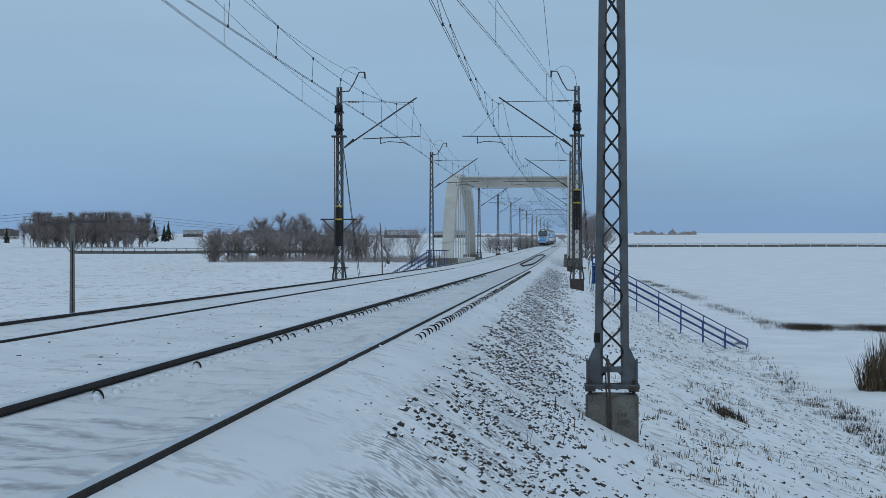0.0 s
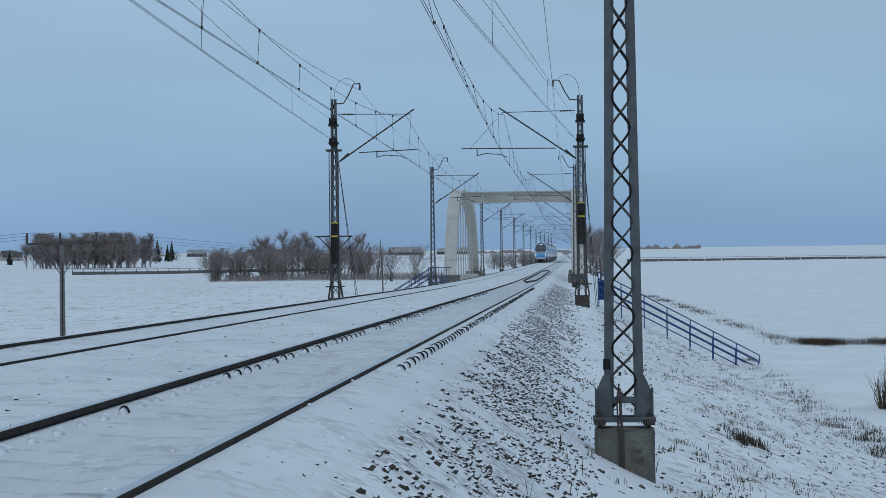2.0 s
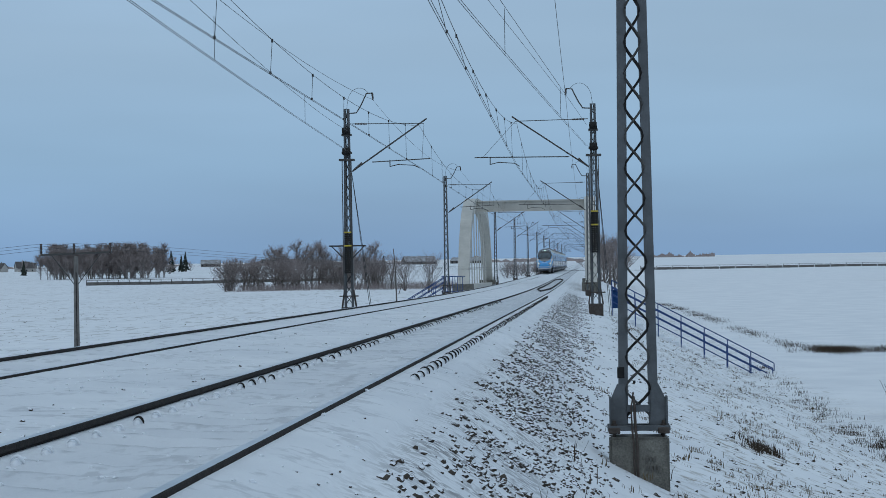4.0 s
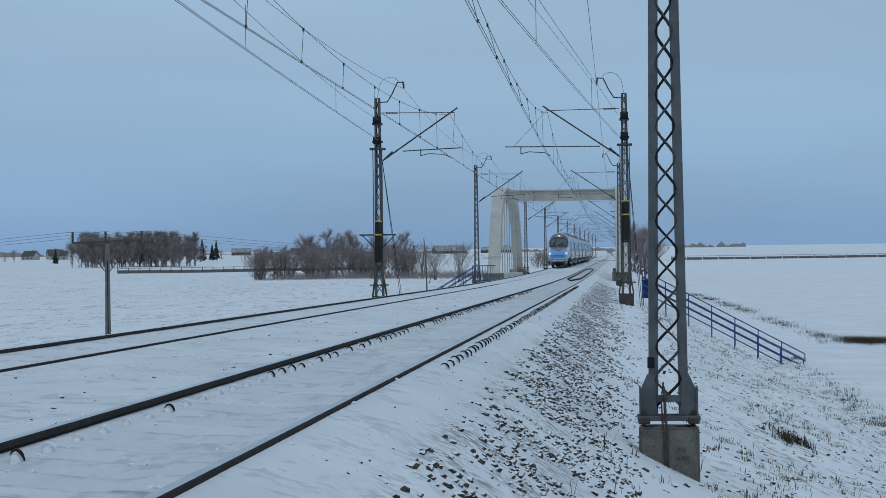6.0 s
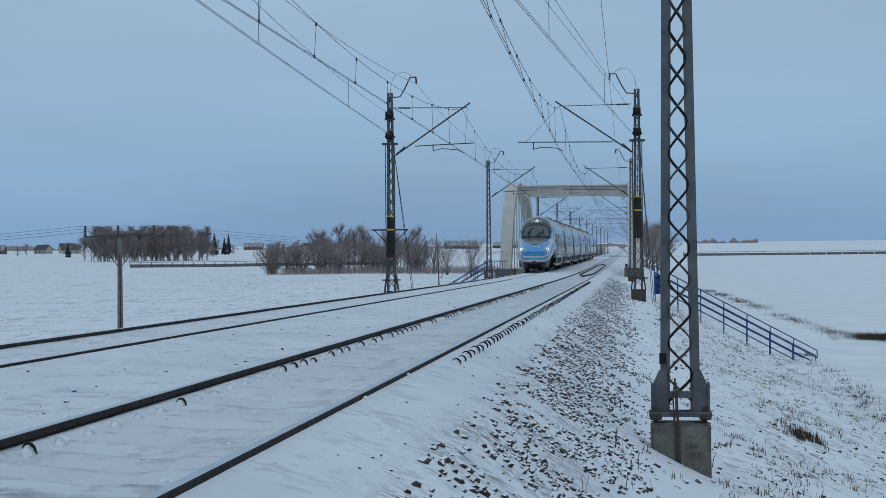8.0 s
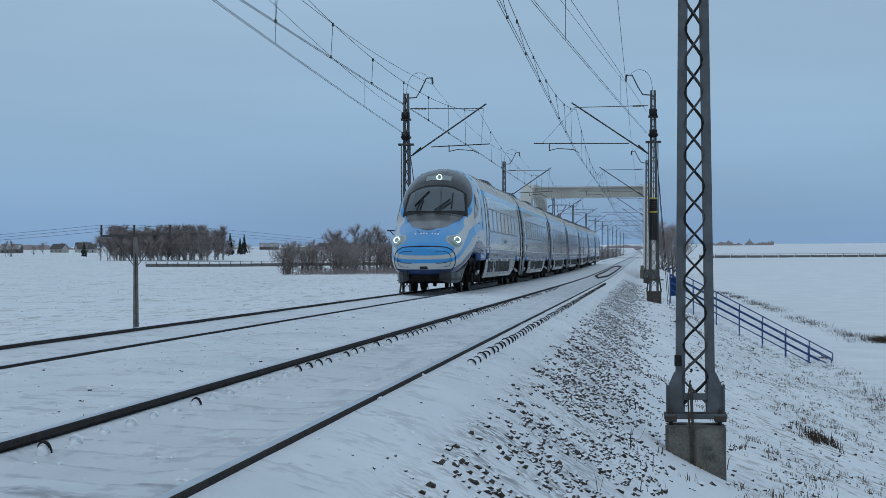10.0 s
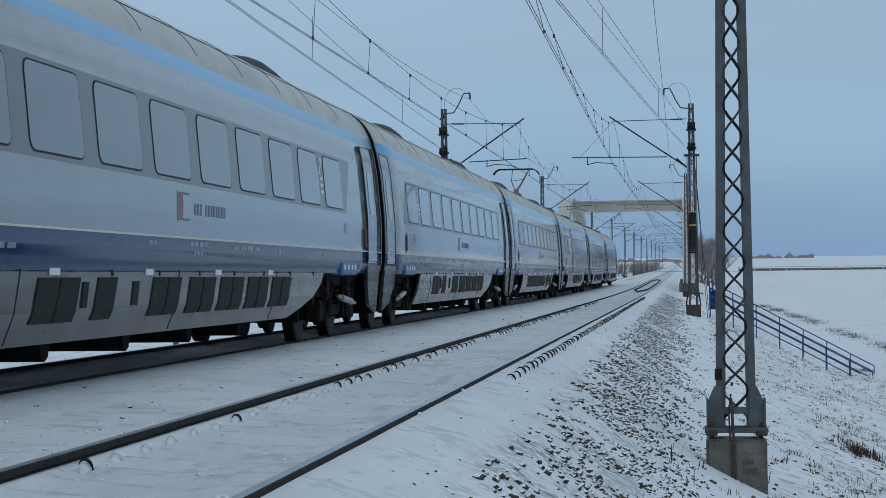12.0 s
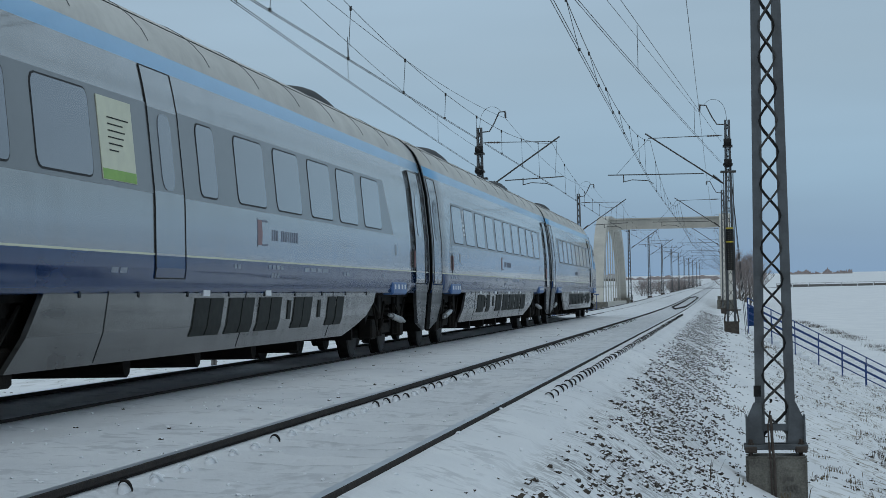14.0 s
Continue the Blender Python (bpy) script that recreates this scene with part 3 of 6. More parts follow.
# ---- overhead line ----
def lattice_mast_parts(root, z0, z1, wb, wt, steps, r, detail=True):
    """Two channel legs with bent lacing rods on both faces, tapering upwards; built round the root's axis."""
    def half(z):
        return (wb + (wt - wb) * (z - z0) / (z1 - z0)) / 2
    lw, dp = 0.112 if detail else 0.10, 0.14
    for s in (-1, 1):
        g = Geo()
        # a channel: web outside, flanges pointing in
        ring = [(0, -dp / 2), (0, dp / 2), (-lw, dp / 2), (-lw, dp / 2 - 0.014), (-0.016, dp / 2 - 0.014), (-0.016, -dp / 2 + 0.014), (-lw, -dp / 2 + 0.014), (-lw, -dp / 2)]
        v = [(s * (half(z) + a), b, z) for z in (z0, z1) for a, b in ring]
        g.add(v, [(i, (i + 1) % 8, 8 + (i + 1) % 8, 8 + i) for i in range(8)] + [tuple(range(8)), tuple(range(15, 7, -1))])
        part("leg", g.mesh("leg", M["steel"]), root)
    n = int((z1 - z0) / steps)
    for f in (-1, 1):
        for ph in (0, 1):
            pts = []
            for i in range(n * 6 + 1):
                z = z0 + 0.12 + (z1 - z0 - 0.2) * i / (n * 6)
                t = (i / 6 + ph) % 2
                k = 1 - 2 * abs(t - 1)
                k = math.sin(k * math.pi / 2) if abs(k) > 0.5 else k * 1.414
                pts.append((k * (half(z) - lw * 0.8), f * (dp / 2 + 0.004) + ph * 0.012 * f, z))
            bold = ph == 0 and f < 0
            g = Geo()
            g.tube(pts, r * (1.0 if bold else 0.8), 5, 0, False)
            part("lacing", g.mesh("lacing", M["weight"] if bold else M["steel_dark"]), root)


def insulator(g, a, b, r=0.05):
    a, b = Vector(a), Vector(b)
    n = 8
    pts = [a + (b - a) * i / (2 * n) for i in range(2 * n + 1)]
    g.tube(pts, [r if i % 2 else r * 0.45 for i in range(2 * n + 1)], 6)


def cantilever(root, s, reach, push):
    """Tube, tie and registration arms; s: -1 when the track lies towards -x. Heights above the rail."""
    g = Geo()
    g.tube([(s * 0.2, 0, 5.42), (s * (reach + 0.12), 0, 7.58)], 0.035, 6)
    part("cantilever_tube", g.mesh("cantilever_tube", M["steel_dark"]), root)
    g = Geo()
    g.tube([(s * 0.2, 0, 7.42), (s * reach, 0, 7.38)], 0.016, 5)
    part("tie_rod", g.mesh("tie_rod", M["steel_dark"]), root)
    for a, b in (((s * 0.35, 0, 7.415), (s * 0.85, 0, 7.405)), ((s * 0.25, 0, 5.46), (s * 0.62, 0, 5.79))):
        g = Geo()
        insulator(g, a, b)
        part("insulator", g.mesh("insulator", M["insul"], True), root)
    g = Geo()
    k0, k1 = (1.0, 4.95) if push else (1.05, reach + 0.25)
    g.tube([(s * k0, 0, 5.86 if push else 5.80), (s * k1, 0, 5.9)], 0.024, 6)
    x0 = 4.3 if push else 1.8
    g.tube([(s * x0, 0, 5.88), (s * x0, 0, 5.58)], 0.022, 5)
    x1 = 3.07
    sgn = -1 if push else 1
    g.tube([(s * x0, 0, 5.6), (s * (x0 + sgn * 0.35), 0, 5.68), (s * (x0 + sgn * 1.0), 0, 5.63), (s * x1, 0, 5.5)], 0.018, 5)
    g.tube([(s * (k1 - 0.35), 0, 5.9), (s * reach, 0, 7.35)], 0.007, 4)
    part("registration_arm", g.mesh("registration_arm", M["steel_dark"]), root)


def feeder_hook(root, s):
    g = Geo()
    g.tube([(0, 0, 7.85), (s * 0.42, 0, 7.88), (s * 0.62, 0, 8.2), (s * 0.85, 0, 8.68), (s * 1.12, 0, 8.7)], 0.028, 5)
    part("feeder_bracket", g.mesh("feeder_bracket", M["steel_dark"]), root)
    g = Geo()
    insulator(g, (s * 1.1, 0, 8.68), (s * 1.12, 0, 8.42), 0.06)
    part("feeder_insulator", g.mesh("feeder_insulator", M["insul"], True), root)
    g = Geo()
    g.tube([(s * 0.0, 0, 8.0)] + [(s * (0.55 - 0.5 * math.cos(a)), 0, 8.3 + 0.62 * math.sin(a)) for a in np.linspace(0.2, 2.4, 8)], 0.008, 4)
    part("jumper", g.mesh("jumper", M["wire"]), root)


def foundation(root, w, z0, z1, d):
    bm = bmesh.new()
    bmesh.ops.create_cube(bm, size=1, matrix=pose(0, 0, (z0 + z1) / 2) @ Matrix.Diagonal((w, d, z1 - z0, 1)))
    bmesh.ops.bevel(bm, geom=bm.edges[:], offset=0.025, segments=2, affect="EDGES")
    bmesh.ops.subdivide_edges(bm, edges=bm.edges[:], cuts=3, use_grid_fill=True)
    for v in bm.verts:
        v.co += Vector((noise.noise(v.co * 9), noise.noise(v.co * 9 + Vector((5, 0, 0))), noise.noise(v.co * 9 + Vector((0, 7, 0))))) * 0.012
    me = bpy.data.meshes.new("foundation")
    bm.to_mesh(me)
    bm.free()
    me.materials.append(M["concrete"])
    return part("foundation", me, root, "weathered concrete foundation block")


def near_mast():
    t = thing("catenary_mast", "grey steel lattice mast on a weathered concrete block", "catenary mast", pose(3.33, 23, 0), "catenary masts")
    lattice_mast_parts(t, -0.9, 8.3, 0.475, 0.26, 0.37, 0.015)
    foundation(t, 0.70, -2.3, -0.975, 0.62)
    for s in (-1, 1):
        g = Geo()
        for f in (-1, 1):
            loop = [(s * 0.13, -0.9), (s * 0.335, -0.9), (s * 0.335, -0.56), (s * 0.245, -0.36), (s * 0.16, -0.36)]
            g.extrude(loop if s < 0 else loop[::-1], f * 0.085, f * 0.10, 1)
        g.box(s * 0.335 - 0.01, s * 0.335 + 0.01, -0.14, 0.14, -0.9, -0.5)
        part("gusset", g.mesh("gusset", M["steel"]), t)
        g = Geo()
        g.box(s * 0.29 - 0.07, s * 0.29 + 0.07, -0.2, 0.2, -0.935, -0.86, 0, 0.01)
        for q in (-0.13, 0.13):
            g.tube([(s * 0.29, q, -0.98), (s * 0.29, q, -0.78)], 0.024, 6)
            g.tube([(s * 0.29, q, -0.87), (s * 0.29, q, -0.82)], 0.042, 6)
        part("anchor_bolt", g.mesh("anchor_bolt", M["steel_rust"]), t, "rusty anchor bolts and shoe")
    g = Geo()
    for f in (-0.16, 0.16):
        g.box(-0.37, 0.37, f - 0.03, f + 0.03, -0.90, -0.84, 0, 0.006)
    g.box(-0.14, 0.14, -0.11, -0.09, -0.68, -0.60)
    part("base_frame", g.mesh("base_frame", M["steel"]), t)
    g = Geo()
    g.tube([(-0.06, -0.13, -0.5), (-0.05, -0.2, -0.62), (-0.045, -0.25, -0.85), (-0.03, -0.345, -1.0), (-0.02, -0.345, -1.55)], 0.018, 6)
    g.tube([(-0.06, -0.13, -0.45), (-0.09, -0.19, -0.62), (-0.08, -0.26, -0.9), (-0.07, -0.35, -1.02), (-0.06, -0.35, -1.5)], 0.013, 6)
    part("earthing_cable", g.mesh("earthing_cable", M["steel_rust"]), t, "rusty earthing strap over the block")
    g = Geo()
    rr = random.Random(3)
    for r, z in enumerate((-1.23, -1.33)):
        for k in range(4):
            if (r, k) != (0, 3):
                g = Geo()
                g.box(0.07 + k * 0.045, 0.07 + k * 0.045 + 0.026, -0.325, -0.312, z - 0.026, z + 0.026)
                part("number_mark", g.mesh("number_mark", M["stencil"]), t)
    g = Geo()
    g.box(-0.245, -0.16, -0.105, -0.09, -0.28, -0.15)
    part("sign_plate", g.mesh("sign_plate", M["weight"]), t)
    g = Geo()
    g.box(-0.06, -0.03, -0.115, -0.095, -0.34, -0.31)
    part("sign_plate", g.mesh("sign_plate", M["weight"]), t)
    cantilever(t, -1, 3.25, True)
    feeder_hook(t, -1)
    return t


def line_mast(x, y, s, zb, weights=None, detail=True):
    zl = line_z(y)
    t = thing("catenary_mast", "grey steel lattice mast with cantilever and tension weights" if weights else "grey steel lattice mast carrying a cantilever over the track", "catenary mast", pose(x + line_x(y), y, zl), "catenary masts")
    lattice_mast_parts(t, zb + 0.02, 8.05, 0.40, 0.24, 0.42, 0.012, False)
    fo = foundation(t, 0.6, zb - 1.2, zb + 0.03, 0.6)
    fo.data.materials[0] = M["steel_rust"]
    tagged(fo, "dark tarred foundation block")
    cantilever(t, s, 3.25, s < 0)
    feeder_hook(t, s)
    g = Geo()
    g.bar((-0.4, -0.12, zb + 0.5), (0.4, -0.12, zb + 0.5), 0.08, 0.05)
    for k in (-1, 1):
        g.bar((k * 0.3, 0, zb + 0.0), (k * 0.19, 0, zb + 0.75), 0.06, 0.16, 0, (0, 1, 0))
    part("base_bracket", g.mesh("base_bracket", M["steel_rust"]), t)
    if weights:
        z0, z1 = weights
        g = Geo()
        n = 22
        g.tube([(0, -0.24, z0), (0, -0.24, z1)], 0.04, 6)
        wob = part("weight_rod", g.mesh("weight_rod", M["weight"]), t, "rod with black iron tension weights")
        disc = Geo().tube([(0, -0.24, 0), (0, -0.24, (z1 - z0) / n * 0.86)], 0.15, 10).mesh("weight", M["weight"])
        for i in range(n):
            part("weight", disc, wob).location = (0, 0, z0 + (z1 - z0) * i / n)
        for q in (0.66, 0.98):
            g = Geo()
            g.tube([(0, -0.24, z0 + (z1 - z0) * q - 0.03), (0, -0.24, z0 + (z1 - z0) * q + 0.03)], 0.157, 12)
            part("marking_band", g.mesh("marking_band", M["yellow"]), wob, "yellow paint band")
        g = Geo()
        g.tube([(0, -0.24, z1), (0, -0.24, 6.9)], 0.012, 4)
        for k in (-0.19, 0.19):
            g.tube([(k, -0.24, zb + 0.5), (k, -0.24, 5.9)], 0.02, 5)
        for z in (5.9, 6.2, 6.95):
            g.box(-0.32 if z < 6 else -0.2, 0.32 if z < 6 else 0.2, -0.3, 0.1, z - 0.04, z + 0.04)
        part("weight_guide", g.mesh("weight_guide", M["steel_dark"]), t)
        for z in (6.25, 7.1):
            g = Geo()
            g.tube([(-0.16, -0.25, z), (0.16, -0.25, z)], 0.16, 10)
            insulator(g, (s * 0.05, -0.3, z), (s * 0.05, -0.75, z - 0.02), 0.07)
            part("tension_wheel", g.mesh("tension_wheel", M["weight"]), t)
        g = Geo()
        if s > 0:
            g.bar((-0.8, -0.2, 2.3), (0.75, -0.2, 2.3), 0.06, 0.06)
            for k in (-1, 1):
                g.bar((k * 0.7, -0.2, 2.3), (k * 0.15, -0.2, 1.75), 0.04, 0.04)
        for k, top in ((0.55, 5.9), (0.75, 5.9)):
            g.tube([(0.1, 0.1, top), (0.42 + k * 0.4, 3, zb - 1)], 0.012, 4)
        part("stay_wire", g.mesh("stay_wire", M["wire"]), t)
    return t


near_mast()
line_mast(3.17, 80, -1, -0.3, (1.85, 3.6))
line_mast(-7.13, 80, 1, -0.3, (1.15, 2.9))
RIGHT_Y, LEFT_Y = [137, 212, 269, 326, 383, 440, 497, 554, 611, 680, 750], [23, 137, 212, 269, 326, 383, 440, 497, 554, 611, 680, 750]
base_r = line_mast(3.05, RIGHT_Y[0], -1, -0.3)
base_l = line_mast(-7.13, LEFT_Y[0], 1, -0.3)
for y in RIGHT_Y[1:]:
    copy_thing(base_r, pose(3.05 + line_x(y), y, line_z(y)))
for y in LEFT_Y[1:]:
    copy_thing(base_l, pose(-7.13 + line_x(y), y, line_z(y)))


def wire_run(name, label, fn, ys, r=0.008, twin=0.0):
    t = thing(name, label, "overhead wire", group="overhead wires")
    for k in ((-twin / 2, twin / 2) if twin else (0,)):
        g = Geo()
        g.tube([(fn(y)[0] + k, y, fn(y)[1]) for y in ys], r, 4, 0, False)
        part("strand", g.mesh("strand", M["wire"]), t)
    return t


SUPPORTS = [-34, 23, 80, 137, 212, 269, 326, 383, 440, 497, 554, 611, 680, 750]


def sag(y, top, low):
    for a, b in zip(SUPPORTS, SUPPORTS[1:]):
        if a <= y <= b:
            k = (y - a) / (b - a)
            return low + (top - low) * (2 * k - 1) ** 2
    return top


def stagger(y, c):
    """The contact wire's zigzag from mast to mast."""
    return float(np.interp(y, SUPPORTS[:7], (-0.1, 0.3, 0.0, 0.2, -0.1, 0.1, 0.0))) if c == 0 else float(np.interp(y, SUPPORTS[:7], (0.1, -0.1, 0.05, -0.1, 0.1, -0.1, 0.0)))


YS = [y for y in np.arange(-34, 300, 2.85)] + list(np.arange(300, 751, 9.5))
for c, lab in ((0, "near"), (D, "far")):
    w = wire_run("contact_wire", "twin dark copper contact wires over the track", lambda y, c=c: (c + line_x(y) + stagger(y, c), line_z(y) + 5.5), YS, 0.0075, 0.045)
    wm = wire_run("messenger_wire", "dark messenger wire with droppers to the contact wire", lambda y, c=c: (c + line_x(y), line_z(y) + sag(y, 7.3, 6.12)), YS, 0.0085)
    for a, b in zip(SUPPORTS[:6], SUPPORTS[1:7]):
        for i in range(1, 9):
            y = a + (b - a) * i / 9
            g = Geo()
            zt = line_z(y) + sag(y, 7.3, 6.12)
            g.tube([(c + line_x(y), y, zt), (c + line_x(y) + stagger(y, c), y, line_z(y) + 5.5)], 0.006, 4)
            g.box(c + line_x(y) + stagger(y, c) - 0.024, c + line_x(y) + stagger(y, c) + 0.024, y - 0.015, y + 0.015, line_z(y) + 5.49, line_z(y) + 5.55)
            g.box(c + line_x(y) - 0.02, c + line_x(y) + 0.02, y - 0.03, y + 0.03, zt - 0.06, zt + 0.02)
            part("dropper", g.mesh("dropper", M["wire"]), wm)
# section ends that run out to the anchor masts
for x0, x1 in ((0.25, 2.95), (D - 0.25, -7.03)):
    e1 = wire_run("anchored_contact_wire", "twin contact wires running out to an anchor mast", lambda y, a=x0, b=x1: (a + (b - a) * (y - 23) / 57 if y >= 23 else a, 5.55 + 0.68 * max(0, (y - 23) / 57) ** 1.3), [-34, -5, 10, 23, 35, 45, 55, 65, 73, 79], 0.0075, 0.05)
    e2 = wire_run("anchored_messenger", "messenger wire running out to an anchor mast", lambda y, a=x0, b=x1: (a + (b - a) * (y - 23) / 57 if y >= 23 else a, 6.55 + 0.55 * max(0, (y - 23) / 57) - (1.5 * max(0, (y - 23) / 57) ** 1.5 * (1 - max(0, (y - 23) / 57)) if a < 0 else 0) if y >= 23 else 6.3), [-34, -5, 10, 23, 35, 45, 55, 65, 73, 79], 0.0075)
    for y in (14, 29, 41, 61):
        k = max(0, (y - 23) / 57)
        xx = x0 + (x1 - x0) * k if y > 23 else x0
        g = Geo()
        g.tube([(xx, y, 6.5 + 0.55 * k), (xx, y, 5.55 + 0.68 * k ** 1.3)], 0.006, 4)
        part("dropper", g.mesh("dropper", M["wire"]), e2)
for x, low in ((2.05, 8.3), (-6.02, 7.75)):
    wire_run("feeder_wire", "single feeder wire along the mast tops", lambda y, x=x, low=low: (x + line_x(y), line_z(y) + sag(y, 8.42, low)), YS, 0.0085)

g = Geo()
g.tube([(-2.6, -5, 7.0), (-0.9, 23, 7.6), (1.95, 79.8, 8.42)], 0.008, 4, 0, False)
cw = thing("crossing_wire", "dark bypass wire rising to a mast top", "overhead wire", group="overhead wires")
part("strand", g.mesh("strand", M["wire"]), cw)

# ---- the bridge ----
def bridge():
    t = thing("arch_bridge", "cream-painted steel arch rail bridge with hangers", "bridge")
    y0, y1, top = 159.5, 200.5, 7.55
    def crest(y):
        return line_z(y) + top * (1 - abs((y - 180) / 20.5) ** 4.2) - 0.3
    for x in (-7.35, 3.27):
        pts = [(y, crest(y)) for y in np.linspace(y0, y1, 33)]
        g = Geo()
        v = []
        for i, (y, z) in enumerate(pts):
            a, b = pts[max(i - 1, 0)], pts[min(i + 1, 32)]
            d = Vector((b[0] - a[0], b[1] - a[1])).normalized()
            n = Vector((-d.y, d.x)) * 0.5
            for sx, sn in ((-0.48, -1), (0.48, -1), (0.48, 1), (-0.48, 1)):
                v.append((x + sx, y + n.x * sn, z + n.y * sn))
        f = [(i * 4 + k, i * 4 + (k + 1) % 4, i * 4 + 4 + (k + 1) % 4, i * 4 + 4 + k) for i in range(32) for k in range(4)] + [(3, 2, 1, 0), (128, 129, 130, 131)]
        g.add(v, f)
        part("arch", g.mesh("arch", M["bridge"]), t)
        for y in np.arange(164, 197, 4.0):
            h = Geo()
            h.tube([(x, y, line_z(y) - 0.2), (x, y, crest(y))], 0.055, 6)
            part("hanger", h.mesh("hanger", M["bridge"]), t)
        g = Geo()
        g.box(x - 0.5, x + 0.5, y0 - 0.8, y1 + 0.8, line_z(180) - 1.6, line_z(180) - 0.05, 0, 0.03)
        part("tie_girder", g.mesh("tie_girder", M["bridge"]), t)
        for y in (y0, y1):
            g = Geo()
            g.box(x - 0.8, x + 0.8, y - 1.3, y + 1.3, -3, line_z(y) + 0.12, 0, 0.05)
            part("pier_head", g.mesh("pier_head", M["concrete"]), t)
    g = Geo()
    zb = line_z(172) + top - 0.62
    yb = 172
    loop = [(yb - 0.45, zb - 0.5), (yb + 0.45, zb - 0.5), (yb + 0.45, zb - 0.40), (yb + 0.3, zb - 0.40), (yb + 0.3, zb + 0.36), (yb + 0.45, zb + 0.36), (yb + 0.45, zb + 0.48), (yb - 0.45, zb + 0.48), (yb - 0.45, zb + 0.36), (yb - 0.3, zb + 0.36), (yb - 0.3, zb - 0.40), (yb - 0.45, zb - 0.40)]
    g.extrude(loop, -6.9, 2.8, 0)
    for x in (-4.4, -2.04, 0.3):
        g.box(x - 0.02, x + 0.02, yb - 0.44, yb - 0.3, zb - 0.4, zb + 0.36)
    part("cross_beam", g.mesh("cross_beam", M["bridge"]), t, "riveted cross beam between the arches")
    return t


bridge()


def railing(name, label, pts, posts, h=1.1, rails=(1.1, 0.75, 0.4)):
    """Rails between two points at ground height, on upright posts."""
    t = thing(name, label, "railing", group="blue railings")
    a, b = Vector(pts[0]), Vector(pts[1])
    for r in rails:
        g = Geo()
        g.tube([a + Vector((0, 0, r)), b + Vector((0, 0, r))], 0.03, 6)
        part("rail", g.mesh("rail", M["blue"]), t)
    for i in range(posts):
        p = a + (b - a) * i / (posts - 1)
        g = Geo()
        g.tube([p - Vector((0, 0, 0.25)), p + Vector((0, 0, h))], 0.028, 6)
        part("post", g.mesh("post", M["blue"]), t)
    return t


def stairs(name, x0, z0, x1, z1, y, w):
    t = thing(name, "snow-covered concrete stairs down the embankment", "stairs", kind="structure")
    n = int(abs(z1 - z0) / 0.175)
    for i in range(n):
        k0, k1 = i / n, (i + 1) / n
        g = Geo()
        xa, xb = x0 + (x1 - x0) * k0, x0 + (x1 - x0) * k1
        z = z0 + (z1 - z0) * k1
        g.box(min(xa, xb), max(xa, xb), y - w / 2, y + w / 2, z - 0.5, z + 0.06)
        part("step", g.mesh("step", M["lump"]), t)
    return t


stairs("stairs", 4.1, -0.75, 11.3, -4.6, 91.0, 1.5)
railing("stair_railing", "blue tubular railing beside the embankment stairs", ((4.0, 90.1, -0.75), (11.35, 90.1, -4.65)), 8)
railing("stair_railing", "blue tubular railing beside the embankment stairs", ((4.0, 92.0, -0.45), (11.6, 92.0, -4.5)), 8)
stairs("stairs", -8.0, -0.25, -14.0, -4.0, 143.0, 1.6)
railing("stair_railing", "blue tubular railing beside the embankment stairs", ((-7.7, 142.0, -0.2), (-14.0, 142.0, -3.9)), 9)
railing("stair_railing", "blue tubular railing beside the embankment stairs", ((-7.7, 144.0, -0.2), (-14.0, 144.0, -3.9)), 9)
bal = thing("bridge_railing", "blue railing with upright bars at the bridge end", "railing", group="blue railings")
for x in np.arange(-8.35, -6.55, 0.2):
    g = Geo()
    g.tube([(x, 149, -0.6), (x, 149, 0.95)], 0.022, 4)
    part("baluster", g.mesh("baluster", M["blue"]), bal)
for z in (0.95, -0.2):
    g = Geo()
    g.tube([(-8.4, 149, z), (-6.55, 149, z)], 0.035, 5)
    part("rail", g.mesh("rail", M["blue"]), bal)
g = Geo()
g.box(-0.22, 0.22, -0.2, 0.2, 0, 0.85, 0, 0.03)
g.box(-0.25, 0.25, -0.23, 0.23, 0.85, 0.92, 0, 0.02)
gb = thing("grit_bin", "dark navy plastic grit bin at the top of the stairs", "bin", pose(4.25, 96, -0.75))
part("body", g.mesh("body", M["navy"]), gb)


# ---- poles, buildings and distance on both sides ----
def utility_pole():
    t = thing("utility_pole", "tapered concrete power pole with braced steel crossarm", "utility pole", pose(-23.6, 98, -0.22))
    g = Geo()
    g.tube([(0, 0, -5), (0, 0, 2.55)], [0.17, 0.115], 10)
    part("shaft", g.mesh("shaft", M["pole"], True), t)
    g = Geo()
    g.tube([(0.05, -0.14, -5), (0.03, -0.1, 1.7)], 0.03, 5)
    part("cable", g.mesh("cable", M["weight"]), t)
    g = Geo()
    g.bar((-1.85, 0, 2.62), (1.85, 0, 2.72), 0.08, 0.1)
    for s in (-1, 1):
        g.bar((s * 1.3, 0, 2.62), (0, 0, 0.95), 0.035, 0.035)
    part("crossarm", g.mesh("crossarm", M["steel_dark"]), t)
    for x in (-1.83, -0.08, 1.83):
        g = Geo()
        insulator(g, (x, 0, 2.65), (x, 0, 3.2 if x else 3.3), 0.09)
        part("insulator", g.mesh("insulator", M["insul"], True), t)
    return t


